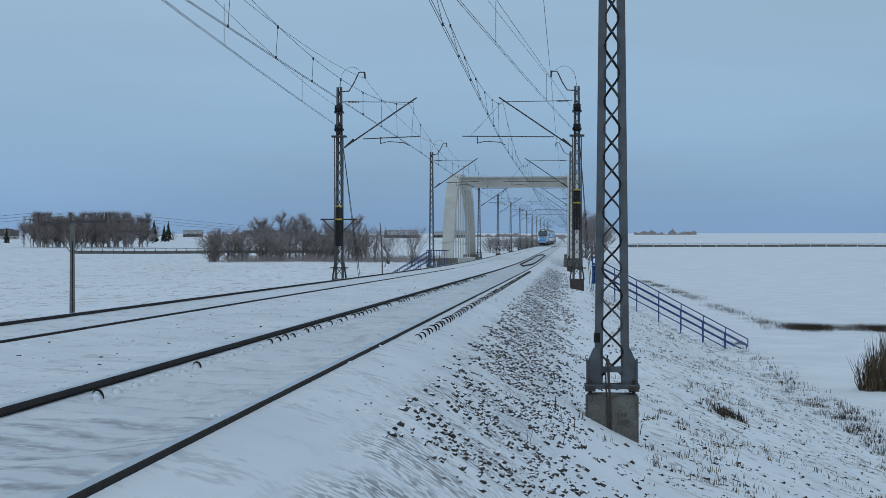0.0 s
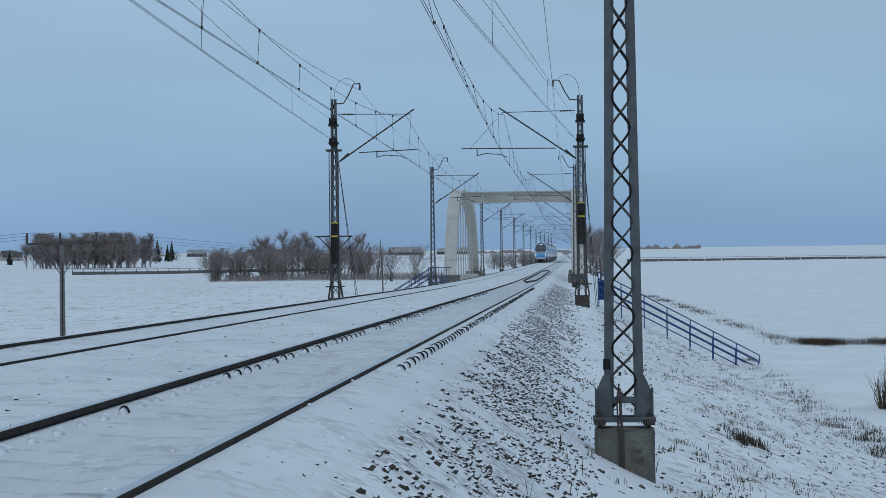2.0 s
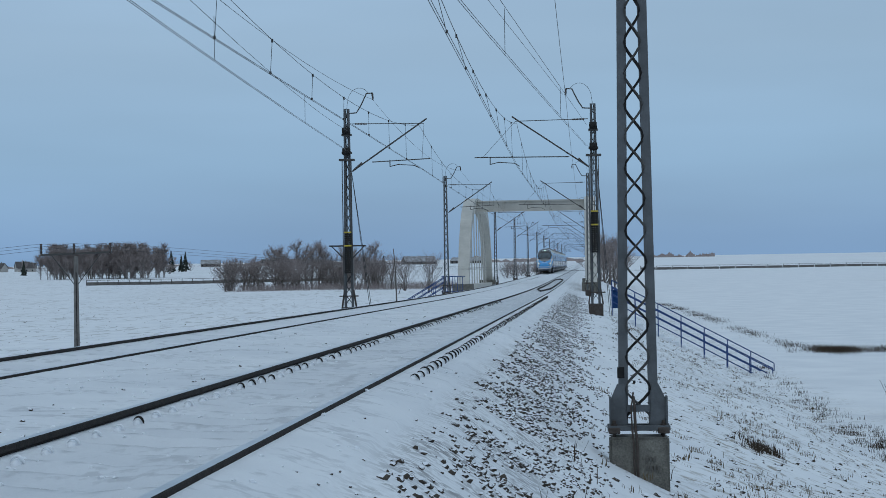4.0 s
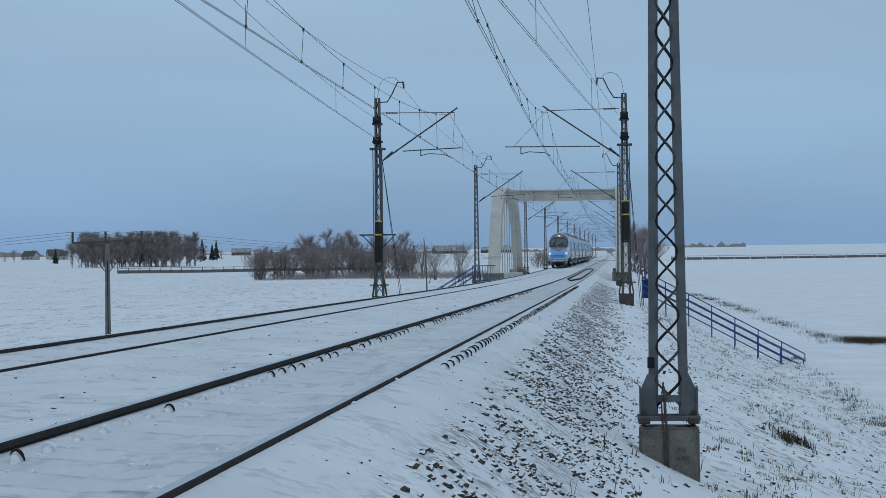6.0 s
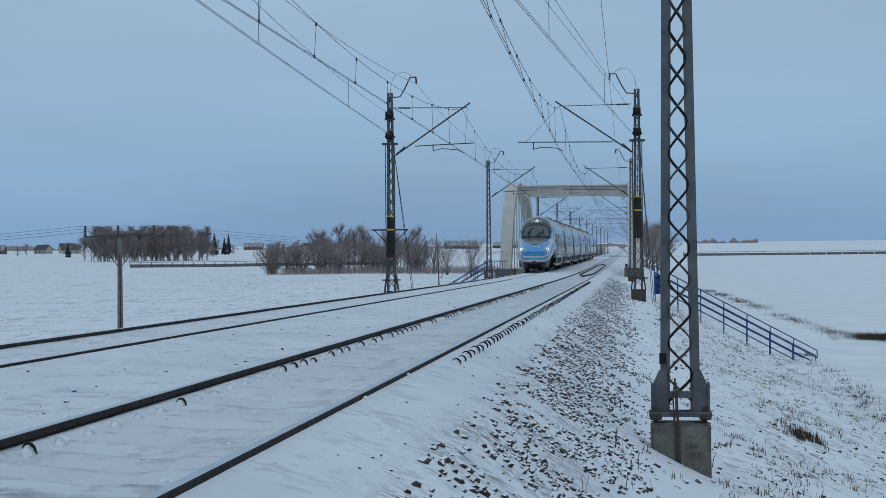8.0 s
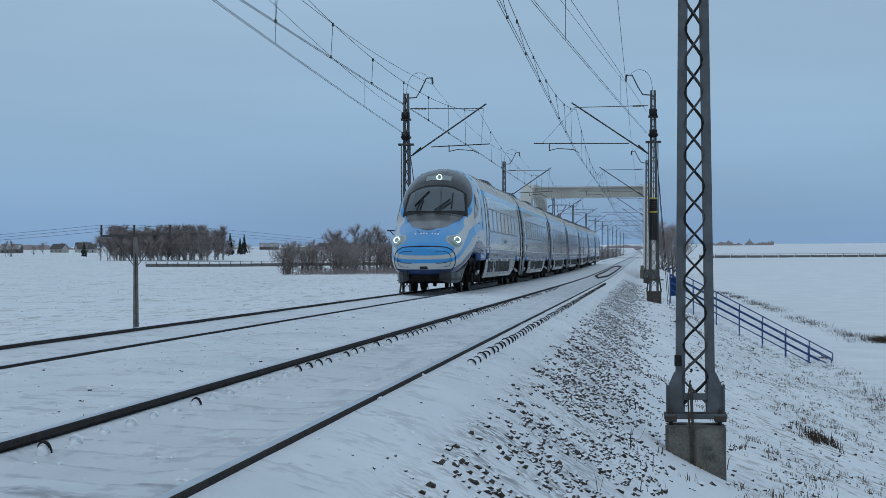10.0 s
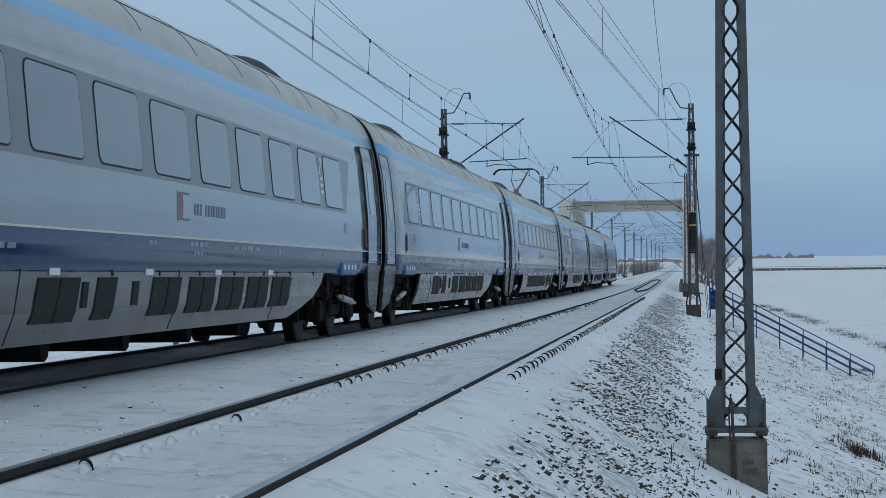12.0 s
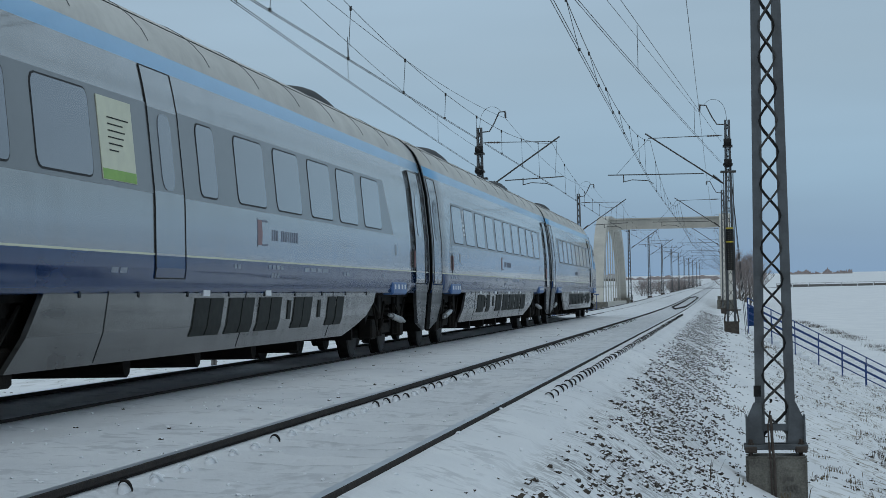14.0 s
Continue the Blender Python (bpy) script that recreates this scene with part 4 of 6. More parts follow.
utility_pole()
for k, x in enumerate((-1.83, -0.08, 1.83)):
    t = thing("power_line", "thin sagging power line between poles", "power line", group="power lines")
    for sx, sy, sz in ((-1, -30, -2.0), (1, 120, -1.5)):
        g = Geo()
        g.tube([(-23.6 + x + sx * 40 * q, 98 + sy * q, 2.98 + sz * 1.0 * q - 3.2 * q * (1 - q)) for q in np.linspace(0, 1, 9)], 0.008, 3, 0, False)
        part("strand", g.mesh("strand", M["wire"]), t)


g = Geo()
g.tube([(0, 0, -3), (-0.1, 0, 1.4), (-0.22, 0, 2.9)], [0.06, 0.05, 0.03], 6)
g.tube([(-0.1, 0, 1.4), (0.35, 0, 0.6), (0.1, 0, -0.2)], 0.025, 5)
wp = thing("wooden_post", "thin leaning weathered wooden post with a strut", "post", pose(-10.0, 130, 0))
part("post", g.mesh("post", M["bark"]), wp)


def ground_thing(x, y):
    return ground_z(x, y)


def house(x, y, w, d, h, rh, rot, wall, name, label, chimney=True):
    t = thing(name, label, "house", pose(x, y, field_z(x, y) - 0.3, 0, 0, rot), "far buildings")
    g = Geo()
    g.box(-w / 2, w / 2, -d / 2, d / 2, 0, h)
    g.extrude([(-d / 2, h), (d / 2, h), (0, h + rh * 0.97)], -w / 2 + 0.02, w / 2 - 0.02, 0)
    part("wall", g.mesh("wall", wall), t)
    g = Geo()
    for s in (-1, 1):
        v = [(a, s * b, c + e) for a in (-w / 2 - 0.4, w / 2 + 0.4) for b, c in ((d / 2 + 0.5, h - 0.3), (0, h + rh)) for e in (0, 0.22)]
        g.add(v, [(0, 1, 3, 2), (4, 6, 7, 5), (0, 4, 5, 1), (2, 3, 7, 6), (0, 2, 6, 4), (1, 5, 7, 3)])
    r = part("roof", g.mesh("roof", M["snow_roof"] if name == "barn" else M["roof"]), t)
    if chimney:
        g = Geo()
        g.box(w * 0.2, w * 0.2 + 0.7, -0.35, 0.35, h + rh - 0.6, h + rh + 1.0)
        part("chimney", g.mesh("chimney", M["barn"]), r)
    for k in range(max(2, int(w / 4))):
        g = Geo()
        cx = -w / 2 + (k + 0.5) * w / max(2, int(w / 4))
        g.box(cx - 0.5, cx + 0.5, -d / 2 - 0.06, -d / 2 + 0.02, 1.0, 2.3)
        part("window", g.mesh("window", M["dark_glass"]), t)
    return t


for x, y, w, d, h, rh, rot, wall, nm, lab, ch in (
    (-148, 1750, 30, 12, 3, 4.5, 24, M["barn"], "barn", "long low barn with dark roof beyond the fields", False),
    (-104, 1800, 36, 12, 3, 3, -18, M["barn"], "barn", "long dark barn with a low roof far off", False),
    (-435, 1485, 13, 9, 3.5, 4, 10, M["plaster"], "farm_house", "pale village house with dark pitched roof", True),
    (-472, 1530, 12, 9, 3.5, 4, -20, M["plaster"], "farm_house", "pale village house with dark pitched roof", True),
    (-502, 1500, 16, 9, 3.5, 4, 0, M["barn"], "barn", "dark village barn with pitched roof", False),
    (-470, 1590, 12, 9, 3.5, 5, 30, M["plaster"], "farm_house", "pale village house with dark pitched roof", True),
    (-390, 2000, 20, 9, 3.5, 4, 5, M["barn"], "barn", "dark village barn with pitched roof", False),
    (-345, 2100, 16, 9, 3.5, 3.5, 0, M["plaster"], "farm_house", "pale village house with dark pitched roof", True),
):
    house(x, y, w, d, h, rh, rot, wall, nm, lab, ch)


def tree_mesh(seed, height, spread, trunk_r, stems=1, twigs=420, low=0.25):
    """Bare winter tree: returns trunk-and-limbs Geo and a crown Geo of thin twigs."""
    r = random.Random(seed)
    wood, crown = Geo(), Geo()
    tips = []
    for s in range(stems):
        base = Vector((r.uniform(-0.3, 0.3) * (stems > 1), r.uniform(-0.3, 0.3) * (stems > 1), -0.3))
        lean = Vector((r.uniform(-1, 1), r.uniform(-1, 1), 0)) * (spread * (0.55 if stems > 1 else 0.1))
        h = height * r.uniform(0.75, 1.0)
        pts = [base + lean * (k ** 1.3) + Vector((r.uniform(-1, 1), r.uniform(-1, 1), 0)) * 0.03 * h * k + Vector((0, 0, h * 0.9 * k)) for k in (0, 0.25, 0.5, 0.75, 1)]
        wood.tube(pts, [trunk_r, trunk_r * 0.8, trunk_r * 0.55, trunk_r * 0.3, trunk_r * 0.1], 5)
        for i in range(13 if stems == 1 else 7):
            k = r.uniform(low, 0.95)
            j = int(k * 4)
            p = pts[j].lerp(pts[min(j + 1, 4)], k * 4 - j)
            a = r.uniform(0, 2 * math.pi)
            ln = spread * (1.15 - k) * r.uniform(0.7, 1.2) + 0.1 * height * 0.3
            q = p + Vector((math.cos(a), math.sin(a), r.uniform(0.6, 1.5))) * ln * 0.5
            e = q + Vector((math.cos(a), math.sin(a), r.uniform(0.8, 2.0))) * ln * 0.4
            wood.tube([p, q, e], [trunk_r * 0.35 * (1.1 - k), trunk_r * 0.2, trunk_r * 0.06], 4)
            tips += [(p, q), (q, e), (q, e)]
        tips += [(pts[3], pts[4])] * 3 + [(pts[2], pts[3])]
    for i in range(twigs):
        a, b = r.choice(tips)
        p = a.lerp(b, r.random())
        an = r.uniform(0, 2 * math.pi)
        d = Vector((math.cos(an), math.sin(an), r.uniform(0.2, 2.2))).normalized() * height * r.uniform(0.05, 0.15)
        w = height * 0.0019
        m = p + d * 0.55 + Vector((r.uniform(-1, 1), r.uniform(-1, 1), r.uniform(-0.3, 1))) * height * 0.012
        crown.tube([p, m, p + d * 1.05 + Vector((0, 0, height * 0.01))], [w, w * 0.7, w * 0.3], 3, 0, False)
    return wood, crown


def tree(name, label, x, y, seed, height, spread, trunk_r, bark, stems=1, twigs=420, low=0.25, group=""):
    t = thing(name, label, "bush" if stems > 1 else "tree", pose(x, y, ground_thing(x, y)), group)
    w, c = tree_mesh(seed, height, spread, trunk_r, stems, twigs, low)
    part("trunk", w.mesh("trunk", bark), t)
    part("crown", c.mesh("crown", M["twig"]), t)
    return t


rt = random.Random(11)
# the birch grove
kinds = [tree("birch_tree", "bare birch tree in a small grove on the field", -190, 750, 20 + i, 16.0, 2.8, 0.17, M["birch"], 1, 1050, 0.06, "birch grove") for i in range(4)]
for i, k in enumerate(kinds):
    k.matrix_world = pose(-200 + i * 7, 752, field_z(-200 + i * 7, 752))
for i in range(105):
    x, y = -212 + 44 * rt.random(), 742 + 34 * rt.random()
    copy_thing(rt.choice(kinds), pose(x, y, field_z(x, y) - 0.2, 0, 0, rt.uniform(0, 360)))
# scrub at the foot of the embankment
bush_kinds = [tree("bare_tree", "bare deciduous tree in the scrub below the embankment", -40, 392, 40 + i, 10.0, 4.2, 0.2, M["bark"], 1, 900, 0.12, "scrub trees") for i in range(3)]
shrub_kinds = [tree("bare_shrub", "bare many-stemmed shrub in the scrub", -40, 385, 50 + i, 6.8, 3.8, 0.09, M["bark"], 6, 900, 0.06, "scrub shrubs") for i in range(3)]
for i, k in enumerate(bush_kinds):
    k.matrix_world = pose((-57, -61, -52)[i], (398, 402, 400)[i], field_z(-57, 398))
for i, k in enumerate(shrub_kinds):
    k.matrix_world = pose((-68, -64, -35.5)[i], (396, 392, 380)[i], field_z(-66, 392))
for i in range(9):
    x, y = -63 + 21 * rt.random(), 392 + 22 * rt.random()
    copy_thing(rt.choice(bush_kinds), pose(x, y, field_z(x, y) - 1.2 * rt.random(), 0, 0, rt.uniform(0, 360)))
for i in range(34):
    x = -71 + 33 * rt.random()
    y = 384 + 20 * rt.random()
    copy_thing(rt.choice(shrub_kinds), pose(x, y, field_z(x, y) - 1.0 * rt.random(), 0, 0, rt.uniform(0, 360)))
copy_thing(shrub_kinds[2], pose(-24.0, 330, field_z(-24, 330) + 0.1, 0, 0, 70))
copy_thing(shrub_kinds[0], pose(-31, 360, field_z(-31, 360), 0, 0, 20))
# trees by the line beyond the bridge, and behind the near mast
for x, y, k in ((3.6, 335, 0), (4.4, 345, 1), (5.2, 352, 2), (6.0, 338, 1), (6.8, 350, 0), (5.6, 362, 1), (4.2, 366, 2)):
    copy_thing(bush_kinds[k], pose(x + 2, y, field_z(x, y) - 0.5, 0, 0, 77 * k + y))
for i in range(18):
    x, y = rt.uniform(-26, -9), rt.uniform(520, 800)
    copy_thing(rt.choice(shrub_kinds), pose(x + line_x(y), y, line_z(y) - 4.2, 0, 0, rt.uniform(0, 360)))
for i in range(30):
    x, y = rt.uniform(-420, -150), rt.uniform(1000, 1350)
    copy_thing(rt.choice(bush_kinds + shrub_kinds), pose(x, y, field_z(x, y) - 0.5, 0, 0, rt.uniform(0, 360)))


def fir(x, y, h, seed):
    t = thing("fir_tree", "dark pointed fir tree on the far field edge", "tree", pose(x, y, field_z(x, y)), "far firs")
    g = Geo()
    g.tube([(0, 0, 0), (0, 0, h)], [0.25, 0.03], 5)
    part("trunk", g.mesh("trunk", M["bark"]), t)
    r = random.Random(seed)
    g = Geo()
    for i in range(170):
        k = r.random() ** 0.8
        z, rad = h * (0.06 + 0.94 * k), h * 0.24 * (1 - k) + 0.25
        a = r.uniform(0, 6.28)
        w = Vector((math.cos(a), math.sin(a), 0))
        s = Vector((-math.sin(a), math.cos(a), 0)) * (0.22 * rad + 0.15)
        p = Vector((0, 0, z))
        tip = p + w * rad * r.uniform(0.7, 1.1) - Vector((0, 0, rad * 0.35))
        mid = p + w * rad * 0.55
        g.add([p, mid + s, tip, mid - s, mid + Vector((0, 0, 0.3))], [(0, 4, 1), (1, 4, 2), (2, 4, 3), (3, 4, 0), (0, 1, 2, 3)])
    part("crown", g.mesh("crown", M["needle"]), t)


for i, (x, y, h) in enumerate(((-243, 1130, 13), (-238, 1135, 10), (-234, 1128, 12), (-297, 1010, 8), (-78, 770, 7), (-205, 1150, 6), (-198, 1150, 5))):
    fir(x, y, h, i)


def far_woods(name, pts, h, label):
    """A long uneven belt of far woodland."""
    r = random.Random(len(pts))
    v, f = [], []
    (xa, ya), (xb, yb) = pts
    n = 260
    for i in range(n + 1):
        k = i / n
        x, y = xa + (xb - xa) * k, ya + (yb - ya) * k
        e = h * max(0.05, 0.45 + 0.9 * noise.noise((k * 9, h, 0)) + 0.35 * noise.noise((k * 60, h, 3)) + r.uniform(-0.08, 0.08))
        z = field_z(x, y) - 2
        v += [(x, y - 4, z), (x, y, z + 2 + e), (x, y + 8, z)]
    for i in range(n):
        a = i * 3
        f += [(a, a + 3, a + 4, a + 1), (a + 1, a + 4, a + 5, a + 2)]
    return tagged(new(name, mesh_of(name, v, f, M["twig"])), label, "woods", kind="stuff")


far_woods("far_woods", ((-1300, 2600), (-300, 2300)), 7, "low dark belt of woods on the horizon")
far_woods("far_woods", ((-320, 1900), (30, 2000)), 6, "low dark belt of woods behind the line")
far_woods("far_woods", ((108, 3000), (205, 3010)), 9, "low dark belt of woods on the horizon")

# road bank with a low wall across the fields
def field_wall(name, x0, x1, y0, y1, h, label, posts):
    t = thing(name, label, "wall", kind="structure")
    n = 26
    for i in range(n):
        g = Geo()
        a, b = i / n, (i + 1) / n - 0.002
        xa, xb = x0 + (x1 - x0) * a, x0 + (x1 - x0) * b
        ya, yb = y0 + (y1 - y0) * a, y0 + (y1 - y0) * b
        za = field_z((xa + xb) / 2, (ya + yb) / 2)
        g.add([(xa, ya, za - 1), (xb, yb, za - 1), (xb, yb, za + h), (xa, ya, za + h), (xa, ya + 0.5, za - 1), (xb, yb + 0.5, za - 1), (xb, yb + 0.5, za + h), (xa, ya + 0.5, za + h)],
              [(0, 1, 2, 3), (7, 6, 5, 4), (3, 2, 6, 7), (0, 3, 7, 4), (1, 5, 6, 2)])
        part("panel", g.mesh("panel", M["pole"]), t)
        if posts:
            g = Geo()
            g.box(xa - 0.08, xa + 0.08, ya - 0.1, ya + 0.1, za, za + h + 0.6)
            part("post", g.mesh("post", M["steel_dark"]), t)
    g = Geo()
    if posts:
        g.tube([(x0, y0, field_z(x0, y0) + h + 0.5), (x1, y1, field_z(x1, y1) + h + 0.5)], 0.05, 4)
        part("rail", g.mesh("rail", M["steel_dark"]), t)
    return t


field_wall("field_wall", -138, -64, 535, 560, 0.9, "low concrete wall with railing along a sunken road", True)
field_wall("field_wall", 25, 190, 770, 790, 0.9, "low dark wall and fence along a far ditch", True)


# ---- the train ----
PROFILE = [(1.05, 1.37), (1.12, 1.385), (1.28, 1.412), (1.30, 1.414), (1.42, 1.414), (1.44, 1.415), (1.9, 1.415), (2.05, 1.41), (2.45, 1.376), (2.87, 1.34), (3.1, 1.30), (3.29, 1.26), (3.48, 1.21), (3.62, 1.15), (3.73, 1.085), (3.85, 0.98), (3.97, 0.84), (4.07, 0.67), (4.15, 0.48), (4.2, 0.25), (4.22, 0.0)]
PZ, PX = [p[0] for p in PROFILE], [p[1] for p in PROFILE]
L_MID, L_END = 26.2, 28.2
HULL = [M["navy"], M["silver"], M["sky_blue"], M["roof_silver"], M["cream"], M["bellows"]]


def side_x(z):
    return interp(z, PZ, PX)


def hull_index(z):
    return 0 if z < 1.42 else (4 if z < 1.44 else (1 if z < 3.29 else (2 if z < 3.48 else 3)))


def hull(u0, u1):
    n = len(PROFILE)
    ring = [(PX[i], PZ[i]) for i in range(n)] + [(-PX[i], PZ[i]) for i in range(n - 2, -1, -1)]
    us = np.linspace(u0, u1, 12)
    v = [(x, u, z) for u in us for x, z in ring]
    m = len(ring)
    f, mi = [], []
    for i in range(len(us) - 1):
        for k in range(m - 1):
            f.append((i * m + k, (i + 1) * m + k, (i + 1) * m + k + 1, i * m + k + 1))
            mi.append(hull_index((ring[k][1] + ring[k + 1][1]) / 2))
        f.append((i * m + m - 1, (i + 1) * m + m - 1, (i + 1) * m, i * m))
        mi.append(0)
    f += [tuple(range(m)), tuple(range(len(us) * m - 1, (len(us) - 1) * m - 1, -1))]
    # end walls in bellows black: shade of the coach gap put into the colour
    mi += [5, 5]
    me = mesh_of("body", v, f, HULL, mi)
    sm = [abs(p.normal.y) < 0.5 for p in me.polygons]
    me.polygons.foreach_set("use_smooth", sm)
    return me


def side_plate(g, loop, s, off, t, mi=0):
    """A plate bounded by (u, z) points, laid on the side wall off metres proud and t thick."""
    n = len(loop)
    v = [(s * (side_x(z) + off), u, z) for u, z in loop] + [(s * (side_x(z) + off - t), u, z) for u, z in loop]
    f = [tuple(range(n)) if s > 0 else tuple(range(n - 1, -1, -1))] + [(i, n + i, n + (i + 1) % n, (i + 1) % n) for i in range(n)]
    return g.add(v, f, mi)


def rounded(u0, u1, z0, z1, r=0.1, lean=0.0):
    pts = []
    for cx, cz, a0 in ((u1 - r, z0 + r, -90), (u1 - r, z1 - r, 0), (u0 + r, z1 - r, 90), (u0 + r, z0 + r, 180)):
        for k in range(4):
            a = radians(a0 + 30 * k)
            z = cz + r * math.sin(a)
            pts.append((cx + r * math.cos(a) + lean * (z - z0), z))
    return pts


def side_strip(g, u0, u1, z0, z1, s, off, t=0.01, mi=0):
    """A tall plate that follows the wall's curve."""
    zs = [z0] + [z for z in PZ if z0 + 0.01 < z < z1 - 0.01] + [z1]
    v, f, mats = [], [], []
    for z in zs:
        x, y = s * (side_x(z) + off), s * (side_x(z) + off - t)
        v += [(x, u0, z), (x, u1, z), (y, u0, z), (y, u1, z)]
    for i in range(len(zs) - 1):
        k = i * 4
        f += [(k, k + 1, k + 5, k + 4) if s > 0 else (k, k + 4, k + 5, k + 1), (k, k + 4, k + 6, k + 2), (k + 1, k + 3, k + 7, k + 5)]
        c = (zs[i] + zs[i + 1]) / 2
        mats += [mi if mi >= 0 else (0 if c < 1.43 else (2 if 2.02 < c < 2.88 else 1))] * 3
    n = len(v) - 4
    f += [(0, 2, 3, 1), (n, n + 1, n + 3, n + 2)]
    mats += [0 if mi < 0 else mi] * 2
    g.add(v, f)
    g.mi[-len(f):] = mats


def seam(g, u0, u1, z0, z1, s, off=0.006, r=0.008):
    zs = [z0] + [z for z in PZ if z0 < z < z1] + [z1]
    for u in (u0, u1):
        g.tube([(s * (side_x(z) + off), u, z) for z in zs], r, 4)
    for z in (z0, z1):
        g.tube([(s * (side_x(z) + off), u0, z), (s * (side_x(z) + off), u1, z)], r, 4)


def window(car, u0, u1, s, z0=2.08, z1=2.84, r=0.1):
    g = Geo()
    side_plate(g, rounded(u0 - 0.018, u1 + 0.018, z0 - 0.018, z1 + 0.018, r + 0.018), s, 0.007, 0.008)
    w = part("window", g.mesh("window", M["black"]), car)
    g = Geo()
    side_plate(g, rounded(u0, u1, z0, z1, r), s, 0.010, 0.006)
    part("pane", g.mesh("pane", M["pane"]), w)


def door(car, u0, u1, s, tone, z0=1.22, z1=3.25, glass=True):
    g = Geo()
    side_strip(g, u0, u1, z0, z1, s, 0.006, 0.012, -1 if tone is None else 0)
    d = part("door", g.mesh("door", tone or [M["navy"], M["silver"], M["band"]]), car)
    g = Geo()
    seam(g, u0, u1, z0, z1, s)
    part("door_seal", g.mesh("door_seal", M["black"]), d)
    if glass:
        g = Geo()
        c = (u0 + u1) / 2
        side_plate(g, rounded(c - 0.22, c + 0.22, 2.07, 2.83, 0.14), s, 0.012, 0.006)
        part("door_pane", g.mesh("door_pane", M["pane"]), d)
    return d


def wheelset_mesh():
    xs = [(-1.02, 0.13), (-0.84, 0.13), (-0.835, 0.40), (-0.82, 0.45), (-0.69, 0.45), (-0.688, 0.475), (-0.66, 0.475), (-0.655, 0.09), (-0.4, 0.09), (-0.398, 0.32), (-0.3, 0.32), (-0.298, 0.09)]
    xs = xs + [(-x, r) for x, r in xs[::-1]]
    g = Geo()
    v, f, n = [], [], 22
    for x, r in xs:
        v += [(x, r * math.cos(6.2832 * k / n), r * math.sin(6.2832 * k / n)) for k in range(n)]
    for i in range(len(xs) - 1):
        f += [(i * n + k, i * n + (k + 1) % n, (i + 1) * n + (k + 1) % n, (i + 1) * n + k) for k in range(n)]
    g.add(v, f + [tuple(range(n)), tuple(range(len(v) - n, len(v)))])
    return g.mesh("wheelset", M["wheel"])


WHEELSET = wheelset_mesh()


def bogie_frame_mesh():
    g = Geo()
    for s in (-1, 1):
        pts = [(-1.85, 0.62), (-1.55, 0.78), (-0.7, 0.74), (-0.45, 0.46), (0.45, 0.46), (0.7, 0.74), (1.55, 0.78), (1.85, 0.62), (1.85, 0.52), (1.4, 0.58), (0.75, 0.56), (0.5, 0.3), (-0.5, 0.3), (-0.75, 0.56), (-1.4, 0.58), (-1.85, 0.52)]
        for a, b in zip(pts[:8], pts[1:8]):
            g.bar((s * 1.05, a[0], a[1]), (s * 1.05, b[0], b[1]), 0.18, 0.16, 0, (0, 0, 1))
        for u in (-1.35, 1.35):
            g.box(s * 1.08 - 0.12, s * 1.08 + 0.12, u - 0.2, u + 0.2, 0.3, 0.62, 0, 0.03)
        for u in (-0.35, 0.35):
            for k in range(6):
                g.tube([(s * 1.0, u, 0.5 + k * 0.085), (s * 1.0, u, 0.545 + k * 0.085)], 0.16, 10)
        for u in (-0.9, 0.95):
            g.box(s * 1.12 - 0.1, s * 1.12 + 0.1, u - 0.13, u + 0.13, 0.62, 1.02, 0, 0.02)
        g.tube([(s * 1.2, -1.6, 0.98), (s * 1.22, -0.8, 0.62), (s * 1.2, -0.4, 0.9)], 0.025, 5)
        g.tube([(s * 1.2, 1.7, 0.95), (s * 1.22, 1.1, 0.6), (s * 1.2, 0.6, 0.86)], 0.02, 5)
    g.box(-1.0, 1.0, -0.35, 0.35, 0.4, 0.8)
    g.box(-1.15, 1.15, -1.95, 1.95, 0.86, 1.12)
    # added filler box, gives the shaded space behind the wheels a solid black
    g.box(-0.62, 0.62, -1.9, 1.9, 0.32, 0.9)
    for s in (-1, 1):
        for u in (-1.0, -0.62, 0.62, 1.0):
            g.tube([(s * 1.16, u, 0.34), (s * 1.17, u + 0.05, 0.98)], 0.035, 6)
        g.tube([(s * 1.24, -1.7, 0.9), (s * 1.27, -1.5, 0.5), (s * 1.22, -1.1, 0.36), (s * 1.24, -0.7, 0.6)], 0.018, 5)
    for u in (-2.0, 2.0):
        g.box(-0.95, 0.95, u - 0.06, u + 0.06, 0.3, 0.5)
    return g.mesh("bogie", M["under"])


BOGIE = bogie_frame_mesh()


def damper_mesh(s, d):
    g = Geo()
    g.tube([(s * 1.26, d * 0.0, 0.66), (s * 1.28, d * 0.85, 0.58)], 0.055, 10)
    g.tube([(s * 1.26, -d * 0.25, 0.68), (s * 1.29, d * 1.15, 0.55)], 0.028, 6)
    return g.mesh("damper", M["chrome"])


DAMPER = {(s, d): damper_mesh(s, d) for s in (-1, 1) for d in (-1, 1)}


